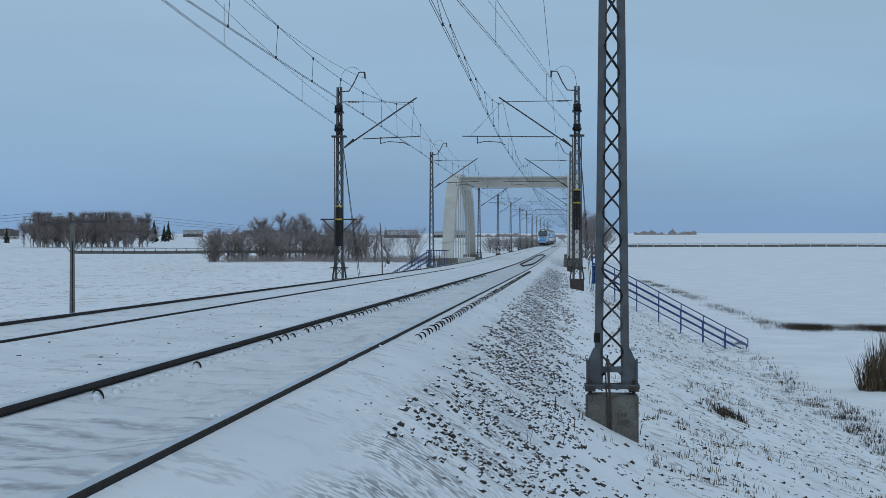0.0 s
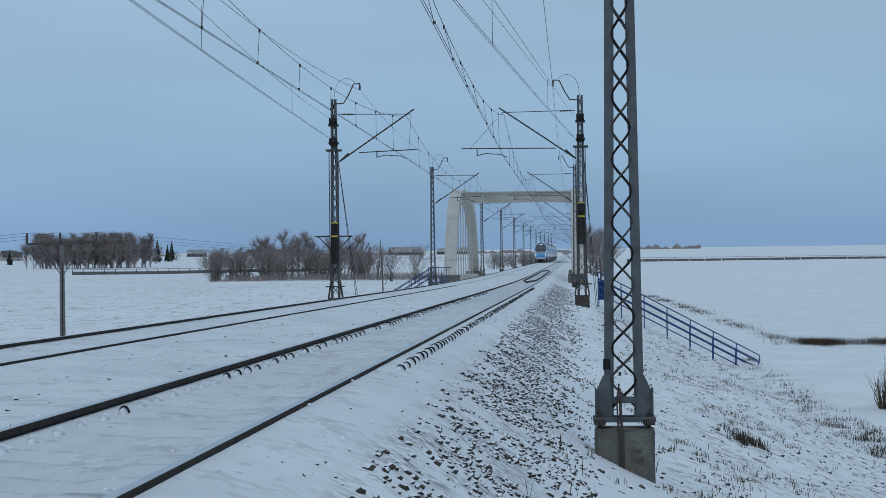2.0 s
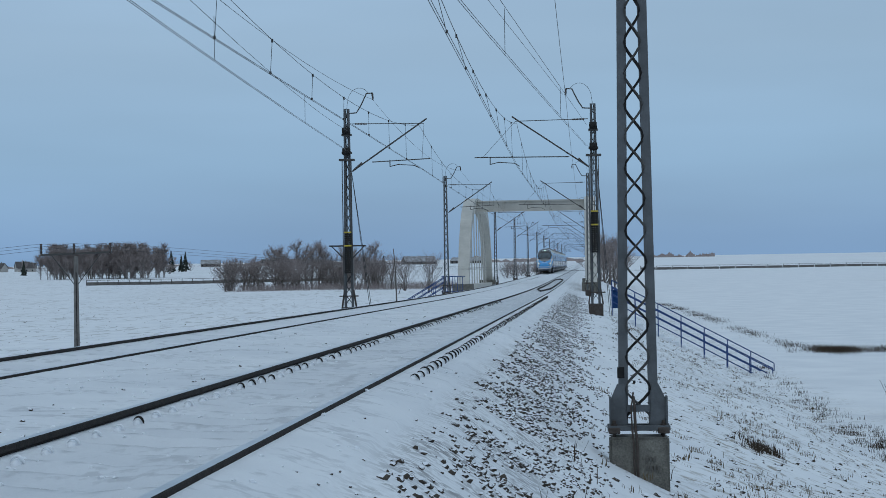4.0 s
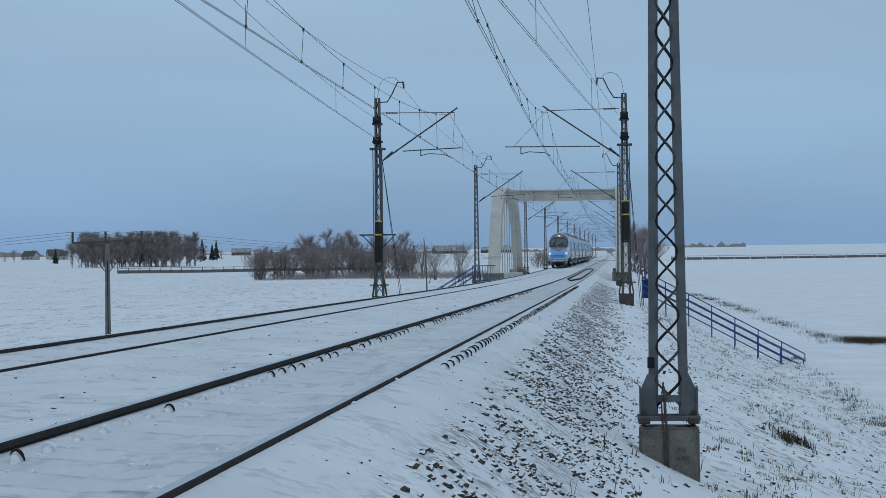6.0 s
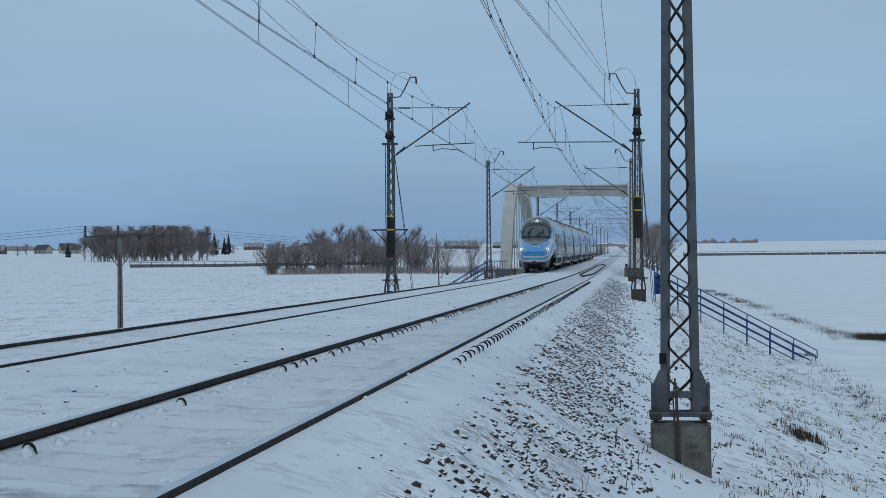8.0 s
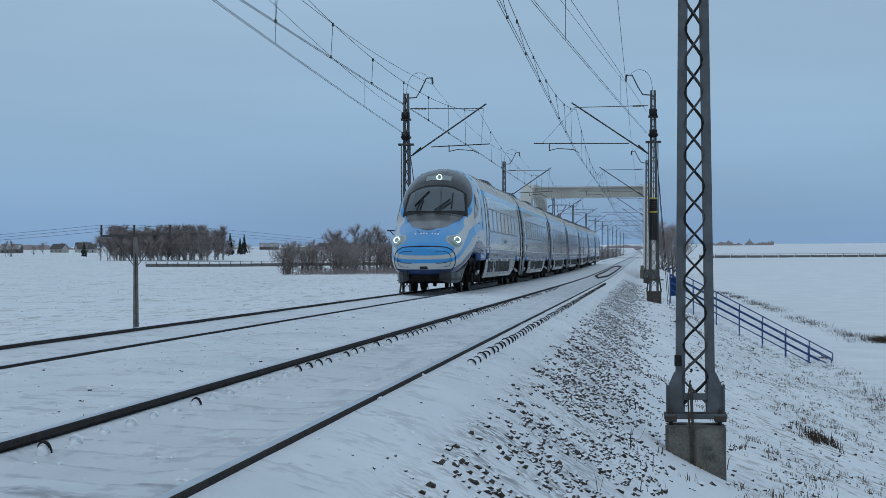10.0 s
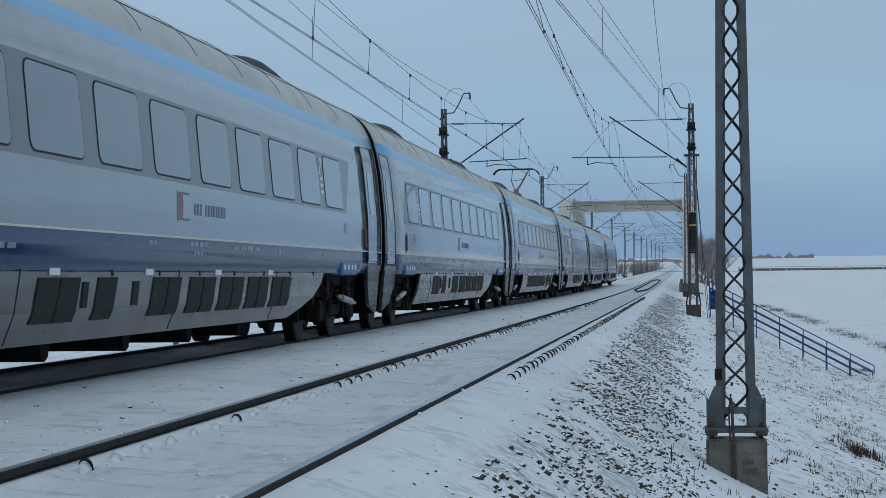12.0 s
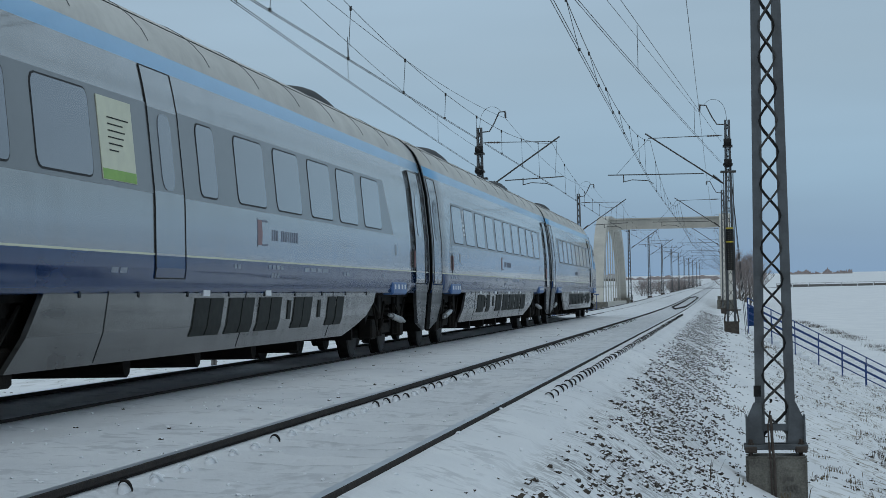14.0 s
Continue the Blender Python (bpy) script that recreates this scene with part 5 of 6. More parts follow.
def bogie(car, u):
    b = part("bogie", BOGIE, car, "grimy black bogie with springs and brake gear")
    b.location = (0, u, 0)
    for k in (-1.38, 1.38):
        w = part("wheelset", WHEELSET, b)
        w.location = (0, k, 0.45)
    for s in (-1, 1):
        part("damper", DAMPER[s, 1 if u > 13 else -1], b)
    for s in (-1, 1):
        g = Geo()
        g.box(s * 1.32 - 0.1, s * 1.32 + 0.1, u - 0.7, u + 0.7, 1.02, 1.24, 0, 0.03)
        bx = part("equipment_box", g.mesh("equipment_box", M["box_blue"]), car, "blue box above the bogie")
        for k in (-0.5, -0.15, 0.2, 0.5):
            g = Geo()
            g.box(min(s * 1.418, s * 1.426), max(s * 1.418, s * 1.426), u + k - 0.06, u + k + 0.06, 1.11, 1.19)
            part("plate", g.mesh("plate", M["white"]), bx)


def skirt_x(z):
    return interp(z, (0.42, 0.7, 1.13), (1.27, 1.35, 1.375))


def skirts(car, u0, u1, slots):
    for s in (-1, 1):
        g = Geo()
        rows = [0.42, 0.55, 0.7, 0.9, 1.08]
        def ends(z):
            k = (z - 0.42) / 0.71
            return u0 + 0.75 * k, u1 - (2.4 * (1 - k) ** 2.2)
        v, f = [], []
        for z in rows:
            le, re = ends(z)
            v += [(s * skirt_x(z), le, z), (s * skirt_x(z), re, z), (s * (skirt_x(z) - 0.05), re, z), (s * (skirt_x(z) - 0.05), le, z)]
        for i in range(len(rows) - 1):
            k = i * 4
            f += [(k + q, k + (q + 1) % 4, k + 4 + (q + 1) % 4, k + 4 + q) for q in range(4)]
        g.add(v, f + [(3, 2, 1, 0), tuple(range(len(v) - 4, len(v)))])
        (l0, r0), (l1, r1) = ends(0.42), ends(1.08)
        sk = part("skirt", g.mesh("skirt", M["skirt"]), car, "grimy grey equipment skirt with dark grilles")
        for i, (u, w) in enumerate(slots):
            tall = w > 0.3
            g = Geo()
            lo, hi, lean = (0.60, 1.0, 0.16) if tall else (0.72, 0.96, 0.05)
            mid, tilt = max(0.7, lo + 0.02), lean / (hi - lo)
            v = [(s * (skirt_x(z) + o), a + tilt * (z - 0.8), z) for z in (lo, mid, hi) for a, o in ((u, 0.012), (u + w, 0.012), (u + w, -0.02), (u, -0.02))]
            g.add(v, [(k + q, k + (q + 1) % 4, k + 4 + (q + 1) % 4, k + 4 + q) for k in (0, 4) for q in range(4)] + [(3, 2, 1, 0), (8, 9, 10, 11)])
            part("grille", g.mesh("grille", M["grille"]), sk)
            if tall and i % 4 == 1:
                g = Geo()
                side = (s * (skirt_x(1.05) - 0.01), s * (skirt_x(1.05) + 0.012))
                g.box(min(side), max(side), u - 0.25, u + 0.02, 1.02, 1.085)
                part("plate", g.mesh("plate", M["white"]), sk)
        for k in range(9):
            u = l1 + (r1 - l1) * (k + 0.5) / 9
            g = Geo()
            g.tube([(s * (skirt_x(1.04) - 0.01), u, 1.04), (s * (skirt_x(1.04) + 0.008), u, 1.04)], 0.03, 6)
            part("bolt", g.mesh("bolt", M["black"]), sk)
            if k in (0, 3, 6):
                g = Geo()
                g.tube([(s * (skirt_x(z) + 0.001), u + 0.6 + 0.3 * (z - 0.44), z) for z in (0.44, 0.7, 1.07)], 0.006, 4)
                part("skirt_seam", g.mesh("skirt_seam", M["black"]), sk)
    g = Geo()
    g.box(-1.15, 1.15, u0 + 0.4, u1 - 2.2, 0.44, 1.1)
    g.box(-1.2, 1.2, u0 - 4, u1 + 4.2, 0.98, 1.1)
    for k in range(4):
        u = u0 + 4 + k * 2.6
        g.tube([(-1.0, u, 0.36), (1.0, u, 0.36)], 0.13, 8)
    part("underframe", g.mesh("underframe", M["under"]), car)


def gangway(car, u):
    g = Geo()
    n = len(PROFILE)
    ring = [(x * 0.93, 0.62 + (z - 1.05) * 1.09) for z, x in PROFILE]
    ring += [(-x, z) for x, z in ring[-2::-1]]
    m = len(ring)
    us = [u + k * 0.05 for k in range(-6, 7)]
    v = []
    for i, a in enumerate(us):
        q = 1.0 if i % 2 else 0.965
        v += [(x * q, a, (z - 2) * q + 2) for x, z in ring]
    f = [(i * m + k, (i + 1) * m + k, (i + 1) * m + (k + 1) % m, i * m + (k + 1) % m) for i in range(len(us) - 1) for k in range(m)]
    g.add(v, f)
    part("gangway_bellows", g.mesh("gangway_bellows", M["bellows"]), car, "black rubber gangway bellows")


def end_shield(car, u, d):
    """Curved fairing that drops below the body at a coach end."""
    for s in (-1, 1):
        g = Geo()
        pts = [(0, 1.2), (1.35, 1.2), (1.22, 0.85), (0.85, 0.5), (0.0, 0.36)]
        v = [(s * (1.40 - 0.12 * max(0, 1.05 - z)), u + d * a, z) for a, z in pts] + [(s * (1.34 - 0.12 * max(0, 1.05 - z)), u + d * a, z) for a, z in pts]
        g.add(v, [(0, 1, 2, 3, 4), (9, 8, 7, 6, 5)] + [(i, 5 + i, 5 + (i + 1) % 5, (i + 1) % 5) for i in range(5)])
        part("end_fairing", g.mesh("end_fairing", M["end_grey"]), car)


def roof_fairing(car, u, ln, hw=0.62, h=0.17, tone="black"):
    v, f = [], []
    n, m = 14, 10
    for i in range(n + 1):
        k = i / n
        e = math.sin(math.pi * k) ** 0.6
        for j in range(m + 1):
            a = math.pi * j / m
            v.append((hw * math.cos(a), u + ln * (k - 0.5), 4.06 + (h + 0.13) * e * math.sin(a) ** 0.7))
    for i in range(n):
        for j in range(m):
            q = i * (m + 1) + j
            f.append((q, q + 1, q + m + 2, q + m + 1))
    # black colour stands in for the shaded recess of a roof-coloured hump
    part("roof_fairing", mesh_of("roof_fairing", v, f, M[tone], None, True), car, "roof equipment fairing, its dark recess put in as black colour")


def roof_lines(car, u0, u1):
    for s in (-1, 1):
        g = Geo()
        for z in (3.93,):
            g.tube([(s * (side_x(z) + 0.003), u0, z), (s * (side_x(z) + 0.003), u1, z)], 0.008, 4)
        part("roof_gutter", g.mesh("roof_gutter", M["grille"]), car)
        for u in np.arange(u0 + 1.5, u1 - 1, 2.35):
            g = Geo()
            pts = [(s * (side_x(z) + 0.004), u, z) for z in (3.6, 3.72, 3.85, 3.97, 4.07, 4.15)]
            g.tube(pts, 0.006, 4)
            part("roof_joint", g.mesh("roof_joint", M["band"]), car)


def band_and_windows(car, left, right, wins, s, z0=2.02, z1=2.9):
    """The painted band; left and right give its ends at the foot and at the top."""
    g = Geo()
    side_plate(g, [(left[0], z0), (right[0], z0), ((right[0] + right[1]) / 2, 2.45), (right[1], z1), (left[1], z1), ((left[0] + left[1]) / 2, 2.45)], s, 0.004, 0.008)
    part("window_band", g.mesh("window_band", M["band"]), car, "grey painted window band")
    for a, b in wins:
        window(car, a, b, s)


def text_part(car, body, u, z, s, size):
    cu = bpy.data.curves.new("class_number", "FONT")
    cu.body, cu.size, cu.extrude, cu.offset = body, size, 0.002, 0.004
    cu.materials.append(M["white"])
    o = part("class_number", cu, car, "white painted class number")
    o.matrix_local = pose(s * (side_x(z + size / 2) + 0.014), u, z, 90 + 4, 0, 90 * s)


def markings(car, u, s):
    g = Geo()
    x = side_x(1.75) + 0.005
    side_plate(g, [(u + 0.03, 1.62), (u + 0.22, 1.62), (u + 0.26, 1.77), (u + 0.22, 1.92), (u + 0.03, 1.92)], s, 0.004, 0.006)
    part("emblem", g.mesh("emblem", M["red"]), car, "plain faded red emblem")
    for a, b, c, d in ((0.0, 0.02, 1.60, 1.94), (0.26, 0.52, 1.90, 1.925), (0.26, 0.52, 1.615, 1.64)):
        g = Geo()
        side_plate(g, [(u + a, c), (u + b, c), (u + b, d), (u + a, d)], s, 0.004, 0.006)
        part("emblem_bar", g.mesh("emblem_bar", M["print"]), car)
    for k in (0, 1, 2, 4, 5, 6, 7, 8, 9, 10, 11):
        a = u + 0.74 + k * 0.125
        g = Geo()
        side_plate(g, [(a, 1.69), (a + 0.07, 1.69), (a + 0.085, 1.82), (a + 0.015, 1.82)], s, 0.004, 0.006)
        part("lettering_bar", g.mesh("lettering_bar", M["print"]), car)
    for uu, n, z, w in ((u - 9.0, 3, 1.33, 0.22), (u - 5.5, 2, 1.24, 0.2), (u - 1.1, 2, 1.33, 0.12), (u + 0.55, 4, 1.34, 0.16), (u + 0.7, 3, 1.24, 0.12), (u + 2.6, 4, 1.33, 0.3), (u + 5.2, 2, 1.3, 0.2), (u + 8.4, 2, 1.3, 0.1)):
        for k in range(n):
            a = uu + k * w * 1.3
            g = Geo()
            side_plate(g, [(a, z), (a + w, z), (a + w, z + 0.05), (a, z + 0.05)], s, 0.004, 0.006)
            part("stencil_bar", g.mesh("stencil_bar", M["stencil_white"]), car)


def handles(car, us, s):
    for u in us:
        g = Geo()
        side_plate(g, rounded(u - 0.05, u + 0.05, 1.45, 1.85, 0.03), s, 0.004, 0.01)
        h = part("grab_handle", g.mesh("grab_handle", M["black"]), car)
        g = Geo()
        g.tube([(s * (side_x(1.6) + 0.02), u, 1.5), (s * (side_x(1.8) + 0.02), u, 1.8)], 0.014, 5)
        part("bar", g.mesh("bar", M["red"]), h)


SLOTS = [(7.4, 0.55), (8.0, 0.55), (8.68, 0.16), (9.1, 0.6), (10.3, 0.2), (11.0, 0.55), (11.6, 0.5)] + [(12.5 + 1.45 * k + e, 0.55) for k in range(4) for e in (0, 0.62)]
SLOTS_MIDDLE = [(9.85 + 1.42 * k + e, 0.55) for k in range(3) for e in (0, 0.6)] + [(14.25, 0.16), (14.6, 0.5), (15.15, 0.5), (16.1, 0.16), (16.75, 0.5), (17.35, 0.5)]
SLOTS_PAIRED = [(7.35 + 1.47 * k + e, 0.56) for k in range(6) for e in (0, 0.62)] + [(16.4, 0.16), (16.7, 0.54), (17.28, 0.54), (18.04, 0.16), (18.52, 0.47), (19.12, 0.47)]


def coach(kind):
    car = thing("train_coach", {"plain": "silver and blue express coach with grey window band", "middle_door": "silver and blue express coach with middle door and poster", "pantograph": "silver and blue express coach with roof pantograph"}[kind], "train coach", group="coaches of the express train")
    part("body", hull(0.2, L_MID - 0.2), car)
    gangway(car, 0.0)
    bogie(car, 3.55)
    bogie(car, L_MID - 3.55)
    skirts(car, 4.7, 20.6, SLOTS_PAIRED if kind == "pantograph" else (SLOTS_MIDDLE if kind == "middle_door" else SLOTS))
    end_shield(car, 0.32, 1)
    end_shield(car, L_MID - 0.32, -1)
    roof_lines(car, 0.5, L_MID - 0.5)
    roof_fairing(car, 7.0, 3.4)
    roof_fairing(car, 23.0 if kind == "pantograph" else 20.2, 2.8)
    for u in (0.22, L_MID - 0.28):
        for s in (1, -1):
            g = Geo()
            side_strip(g, u, u + 0.06, 1.1, 3.9, s, 0.01, 0.014)
            part("end_frame", g.mesh("end_frame", M["fairing"]), car)
    for s in (1, -1):
        if kind == "middle_door":
            wins = [(2.95, 4.55), (5.15, 6.55), (10.06, 10.77), (11.66, 13.04), (13.6, 15.02), (15.6, 17.05), (17.55, 18.97), (19.5, 21.0)]
            band_and_windows(car, (0.5, 0.95), (22.1, 21.5), wins, s)
            door(car, 8.35, 9.4, s, None, 1.2, 3.28)
            g = Geo()
            side_plate(g, [(6.8, 2.07), (7.8, 2.07), (7.8, 2.83), (6.8, 2.83)], s, 0.010, 0.006)
            p = part("poster", g.mesh("poster", M["cream"]), car, "cream poster with green foot in a window")
            g = Geo()
            side_plate(g, [(6.81, 2.075), (7.79, 2.075), (7.79, 2.17), (6.81, 2.17)], s, 0.012, 0.004)
            part("poster_foot", g.mesh("poster_foot", M["green"]), p)
            for k, w in enumerate((0.7, 0.5, 0.55, 0.5, 0.45, 0.3)):
                g = Geo()
                side_plate(g, [(7.05, 2.64 - k * 0.06), (7.05 + w * 0.9, 2.64 - k * 0.06), (7.05 + w * 0.9, 2.652 - k * 0.06), (7.05, 2.652 - k * 0.06)], s, 0.013, 0.004)
                part("poster_bar", g.mesh("poster_bar", M["grille"]), p)
        else:
            first = 3.7 if kind == "pantograph" else 3.35
            wins = [(first + k * 1.92, first + 1.45 + k * 1.92) for k in range(10)]
            band_and_windows(car, (first - 0.6, first + 0.0), (first + 19.0, first + 19.7), wins, s)
            for k in (0, 8):
                u = first + 1.5 + k * 1.92
                if s > 0:
                    text_part(car, "2", u, 2.55, s, 0.36)
                for z in (2.46, 2.36, 2.26):
                    g = Geo()
                    side_plate(g, [(u + 0.1, z), (u + 0.3, z), (u + 0.3, z + 0.05), (u + 0.1, z + 0.05)], s, 0.008, 0.006)
                    part("pictogram_bar", g.mesh("pictogram_bar", M["white"]), car)
            door(car, 0.42, 1.45, s, M["door_grey"])
            door(car, L_MID - 1.72, L_MID - 0.68, s, M["door_grey"])
        if kind == "middle_door":
            door(car, L_MID - 1.8, L_MID - 0.7, s, M["door_grey"])
        markings(car, 12.25 if kind == "pantograph" else (12.5 if kind == "middle_door" else 11.85), s)
        handles(car, (2.95, L_MID - 2.0), s)
        for u in (4.1, L_MID - 4.0):
            g = Geo()
            side_plate(g, rounded(u, u + 0.16, 1.68, 1.86, 0.04), s, 0.004, 0.006)
            part("hatch", g.mesh("hatch", M["band"]), car)
    if kind == "pantograph":
        g = Geo()
        g.box(-0.2, 0.2, 18.5, 19.2, 4.34, 4.42, 0, 0.02)
        for x in (-0.16, 0.16):
            for u in (18.55, 19.15):
                insulator(g, (x, u, 4.12), (x, u, 4.36), 0.06)
        g.box(-0.1, 0.1, 18.7, 19.0, 4.42, 4.6, 0, 0.03)
        g.tube([(0.02, 18.85, 4.55), (0.2, 19.1, 4.85), (0.52, 19.02, 5.40)], [0.05, 0.04, 0.03], 6)
        pan = part("pantograph", g.mesh("pantograph", M["red"]), car, "raised pantograph with red arms")
        g = Geo()
        g.tube([(-0.05, 18.85, 4.55), (-0.2, 18.95, 4.95), (-0.16, 19.02, 5.42)], 0.016, 6)
        g.tube([(-0.2, 18.95, 4.95), (0.3, 19.06, 5.02)], 0.012, 5)
        for u in (18.8, 19.25):
            g.tube([(-0.95, u, 5.22), (-0.86, u, 5.36), (-0.7, u, 5.44), (0.7, u, 5.44), (0.86, u, 5.36), (0.95, u, 5.22)], 0.024, 5)
        g.bar((-0.5, 18.8, 5.42), (-0.5, 19.25, 5.42), 0.03, 0.03)
        g.bar((0.5, 18.8, 5.42), (0.5, 19.25, 5.42), 0.03, 0.03)
        part("collector_head", g.mesh("collector_head", M["black"]), pan)
    return car


# --- the nose of the driving coach ---
NV = [1.2, 1.24, 1.3, 1.4, 1.6, 2.0, 2.4, 3.4, 4.4, 4.85, 5.3, 5.9, 6.8, 8.0]
NT = [1.24, 1.38, 1.47, 1.55, 1.65, 1.83, 1.99, 2.30, 2.60, 3.06, 3.46, 3.83, 4.11, 4.22]
NB = [0.84, 0.70, 0.63, 0.58, 0.55, 0.55, 0.58, 0.74, 0.96, 1.02, 1.05, 1.05, 1.05, 1.05]
NW = [0.14, 0.50, 0.70, 0.85, 0.97, 1.08, 1.15, 1.27, 1.345, 1.37, 1.385, 1.40, 1.41, 1.415]


def smooth_at(v, ys):
    """Cubic through the stations of the nose."""
    i = max(0, min(len(NV) - 2, int(np.searchsorted(NV, v)) - 1))
    def slope(k):
        a, b = max(0, k - 1), min(len(NV) - 1, k + 1)
        return (ys[b] - ys[a]) / (NV[b] - NV[a])
    h = NV[i + 1] - NV[i]
    t = min(1, max(0, (v - NV[i]) / h))
    return (2 * t ** 3 - 3 * t ** 2 + 1) * ys[i] + (t ** 3 - 2 * t ** 2 + t) * h * slope(i) + (3 * t ** 2 - 2 * t ** 3) * ys[i + 1] + (t ** 3 - t ** 2) * h * slope(i + 1)


BODY_ARC = None


def body_at(q):
    """The coach's section by fraction of its girth, 0 at the foot, 1 at the crown."""
    s = [0.0]
    for i in range(1, len(PROFILE)):
        s.append(s[-1] + math.hypot(PX[i] - PX[i - 1], PZ[i] - PZ[i - 1]))
    a = q * s[-1]
    return interp(a, s, PX), interp(a, s, PZ)


def nose_at(v, q):
    """q from 0 (foot of the side) to 1 (crown): half width and height."""
    zt, zb, w = smooth_at(v, NT), smooth_at(v, NB), smooth_at(v, NW)
    zm = zb + (zt - zb) * 0.42
    n = 2.5
    if q < 0.3:
        a = (0.3 - q) / 0.3 * radians(68)
        x, z = w * math.cos(a) ** (2 / 4.6), zm - (zm - zb) * (math.sin(a) / math.sin(radians(68))) ** 1.0
    else:
        a = (q - 0.3) / 0.7 * math.pi / 2
        x, z = w * max(0, math.cos(a)) ** (2 / n), zm + (zt - zm) * math.sin(a) ** (2 / n)
    k = min(1, max(0, (v - 4.2) / 3.4))
    k = k * k * (3 - 2 * k)
    bx, bz = body_at(q)
    bz = zb + (bz - 1.05) * (zt - zb) / 3.17
    return x * (1 - k) + bx * (w / 1.415) * k, z * (1 - k) + bz * k


LV = [1.2, 1.5, 2.0, 2.4, 3.0, 3.8, 4.7, 5.5, 6.3, 7.0, 7.25, 8.0]
MASK = [9, 9, 9, 1.97, 2.12, 2.36, 2.66, 3.09, 3.58, 4.01, 4.20, 9]
B1 = [1.17, 1.26, 1.55, 1.8, 1.93, 2.14, 2.52, 2.97, 3.46, 3.91, 4.12, 9]
B2 = [1.05, 1.12, 1.30, 1.47, 1.70, 1.97, 2.18, 2.32, 2.36, 2.36, 2.36, 2.36]
B3 = [0.93, 1.0, 1.16, 1.30, 1.48, 1.72, 1.9, 2.0, 2.05, 2.05, 2.05, 2.05]
B4 = [0.74, 0.77, 0.90, 1.02, 1.2, 1.40, 1.62, 1.69, 1.64, 1.57, 1.54, 1.44]
C_BLUE, C_SILVER, C_NAVY, C_MASK, C_LBLUE, C_ROOF = (0.04, 0.27, 0.57), (0.46, 0.46, 0.45), (0.004, 0.026, 0.095), (0.024, 0.024, 0.026), (0.14, 0.40, 0.66), (0.5, 0.51, 0.52)


XM = [0.0, 0.0, 0.0, 0.15, 0.55, 0.80, 1.0]


def livery(v, z, x=9.0):
    m, b1, b2, b3, b4 = (interp(v, LV, t) for t in (MASK, B1, B2, B3, B4))
    if 4.7 <= v < 7.25 and z > m:
        return C_MASK
    if 2.35 < v < 4.7 and z > 1.85 and abs(x) < interp(v, LV[:7], XM):
        return C_MASK
    if z > b1 and v < 7.3:
        return C_BLUE if v < 5 else C_LBLUE
    if v > 6.75 + 0.1 * (z - 2) and z > 2.05 and v < 7.45 + 0.12 * (z - 2):
        return C_LBLUE
    if v > 7.2 and 3.29 < z < 3.48:
        return C_LBLUE
    if v > 7.2 and z >= 3.48:
        return C_ROOF
    if b3 < z < b2 and v < 7.0:
        return C_BLUE if v < 4.5 else C_LBLUE
    if z < b4:
        return C_NAVY
    return C_SILVER


def nose_material():
    m, n, l, p = principled("nose_livery")
    at = n.new("ShaderNodeAttribute")
    at.attribute_name = "livery"
    nz, mx, tc = n.new("ShaderNodeTexNoise"), n.new("ShaderNodeMix"), n.new("ShaderNodeTexCoord")
    rg = n.new("ShaderNodeMapRange")
    nz.inputs["Scale"].default_value, nz.inputs["Detail"].default_value = 2.2, 6
    l.new(tc.outputs["Object"], nz.inputs["Vector"])
    l.new(nz.outputs["Fac"], rg.inputs["Value"])
    rg.inputs["From Min"].default_value, rg.inputs["From Max"].default_value = 0.45, 0.75
    rg.inputs["To Max"].default_value = 0.12
    mx.data_type = "RGBA"
    l.new(rg.outputs[0], mx.inputs["Factor"])
    l.new(at.outputs["Color"], mx.inputs["A"])
    mx.inputs["B"].default_value = (0.2, 0.19, 0.18, 1)
    l.new(mx.outputs["Result"], p.inputs["Base Color"])
    p.inputs["Roughness"].default_value, p.inputs["Coat Weight"].default_value, p.inputs["Coat Roughness"].default_value = 0.22, 0.2, 0.03
    p.inputs["Specular IOR Level"].default_value = 0.3
    return m


M["nose"] = nose_material()


def nose_mesh():
    vs = np.concatenate([np.arange(1.2, 1.3, 0.003), np.arange(1.3, 1.4, 0.006), np.arange(1.4, 8.001, 0.018)])
    nq = 150
    v, col = [], []
    for a in (float(t) for t in vs):
        half, tint = [], []
        for q in np.linspace(0, 1, nq):
            x, z = nose_at(a, float(q))
            half.append((x, a, z))
            c = [livery(a + d, z + e, x) for d, e in ((-0.009, -0.006), (0.009, -0.006), (-0.009, 0.006), (0.009, 0.006))]
            tint.append((*(sum(k) / 4 for k in zip(*c)), 1.0))
        v += half + [(-x, y, z) for x, y, z in half[-2::-1]]
        col += tint + tint[-2::-1]
    m = 2 * nq - 1
    f = [(i * m + k, (i + 1) * m + k, (i + 1) * m + k + 1, i * m + k + 1) for i in range(len(vs) - 1) for k in range(m - 1)]
    f += [(i * m + m - 1, (i + 1) * m + m - 1, (i + 1) * m, i * m) for i in range(len(vs) - 1)]
    f += [(k, k + 1, m - 2 - k, m - 1 - k) for k in range(nq - 2)] + [(nq - 2, nq - 1, nq)]
    me = mesh_of("nose", v, f, M["nose"], None, True)
    at = me.color_attributes.new("livery", "FLOAT_COLOR", "POINT")
    at.data.foreach_set("color", np.array(col, dtype=np.float32).ravel())
    return me


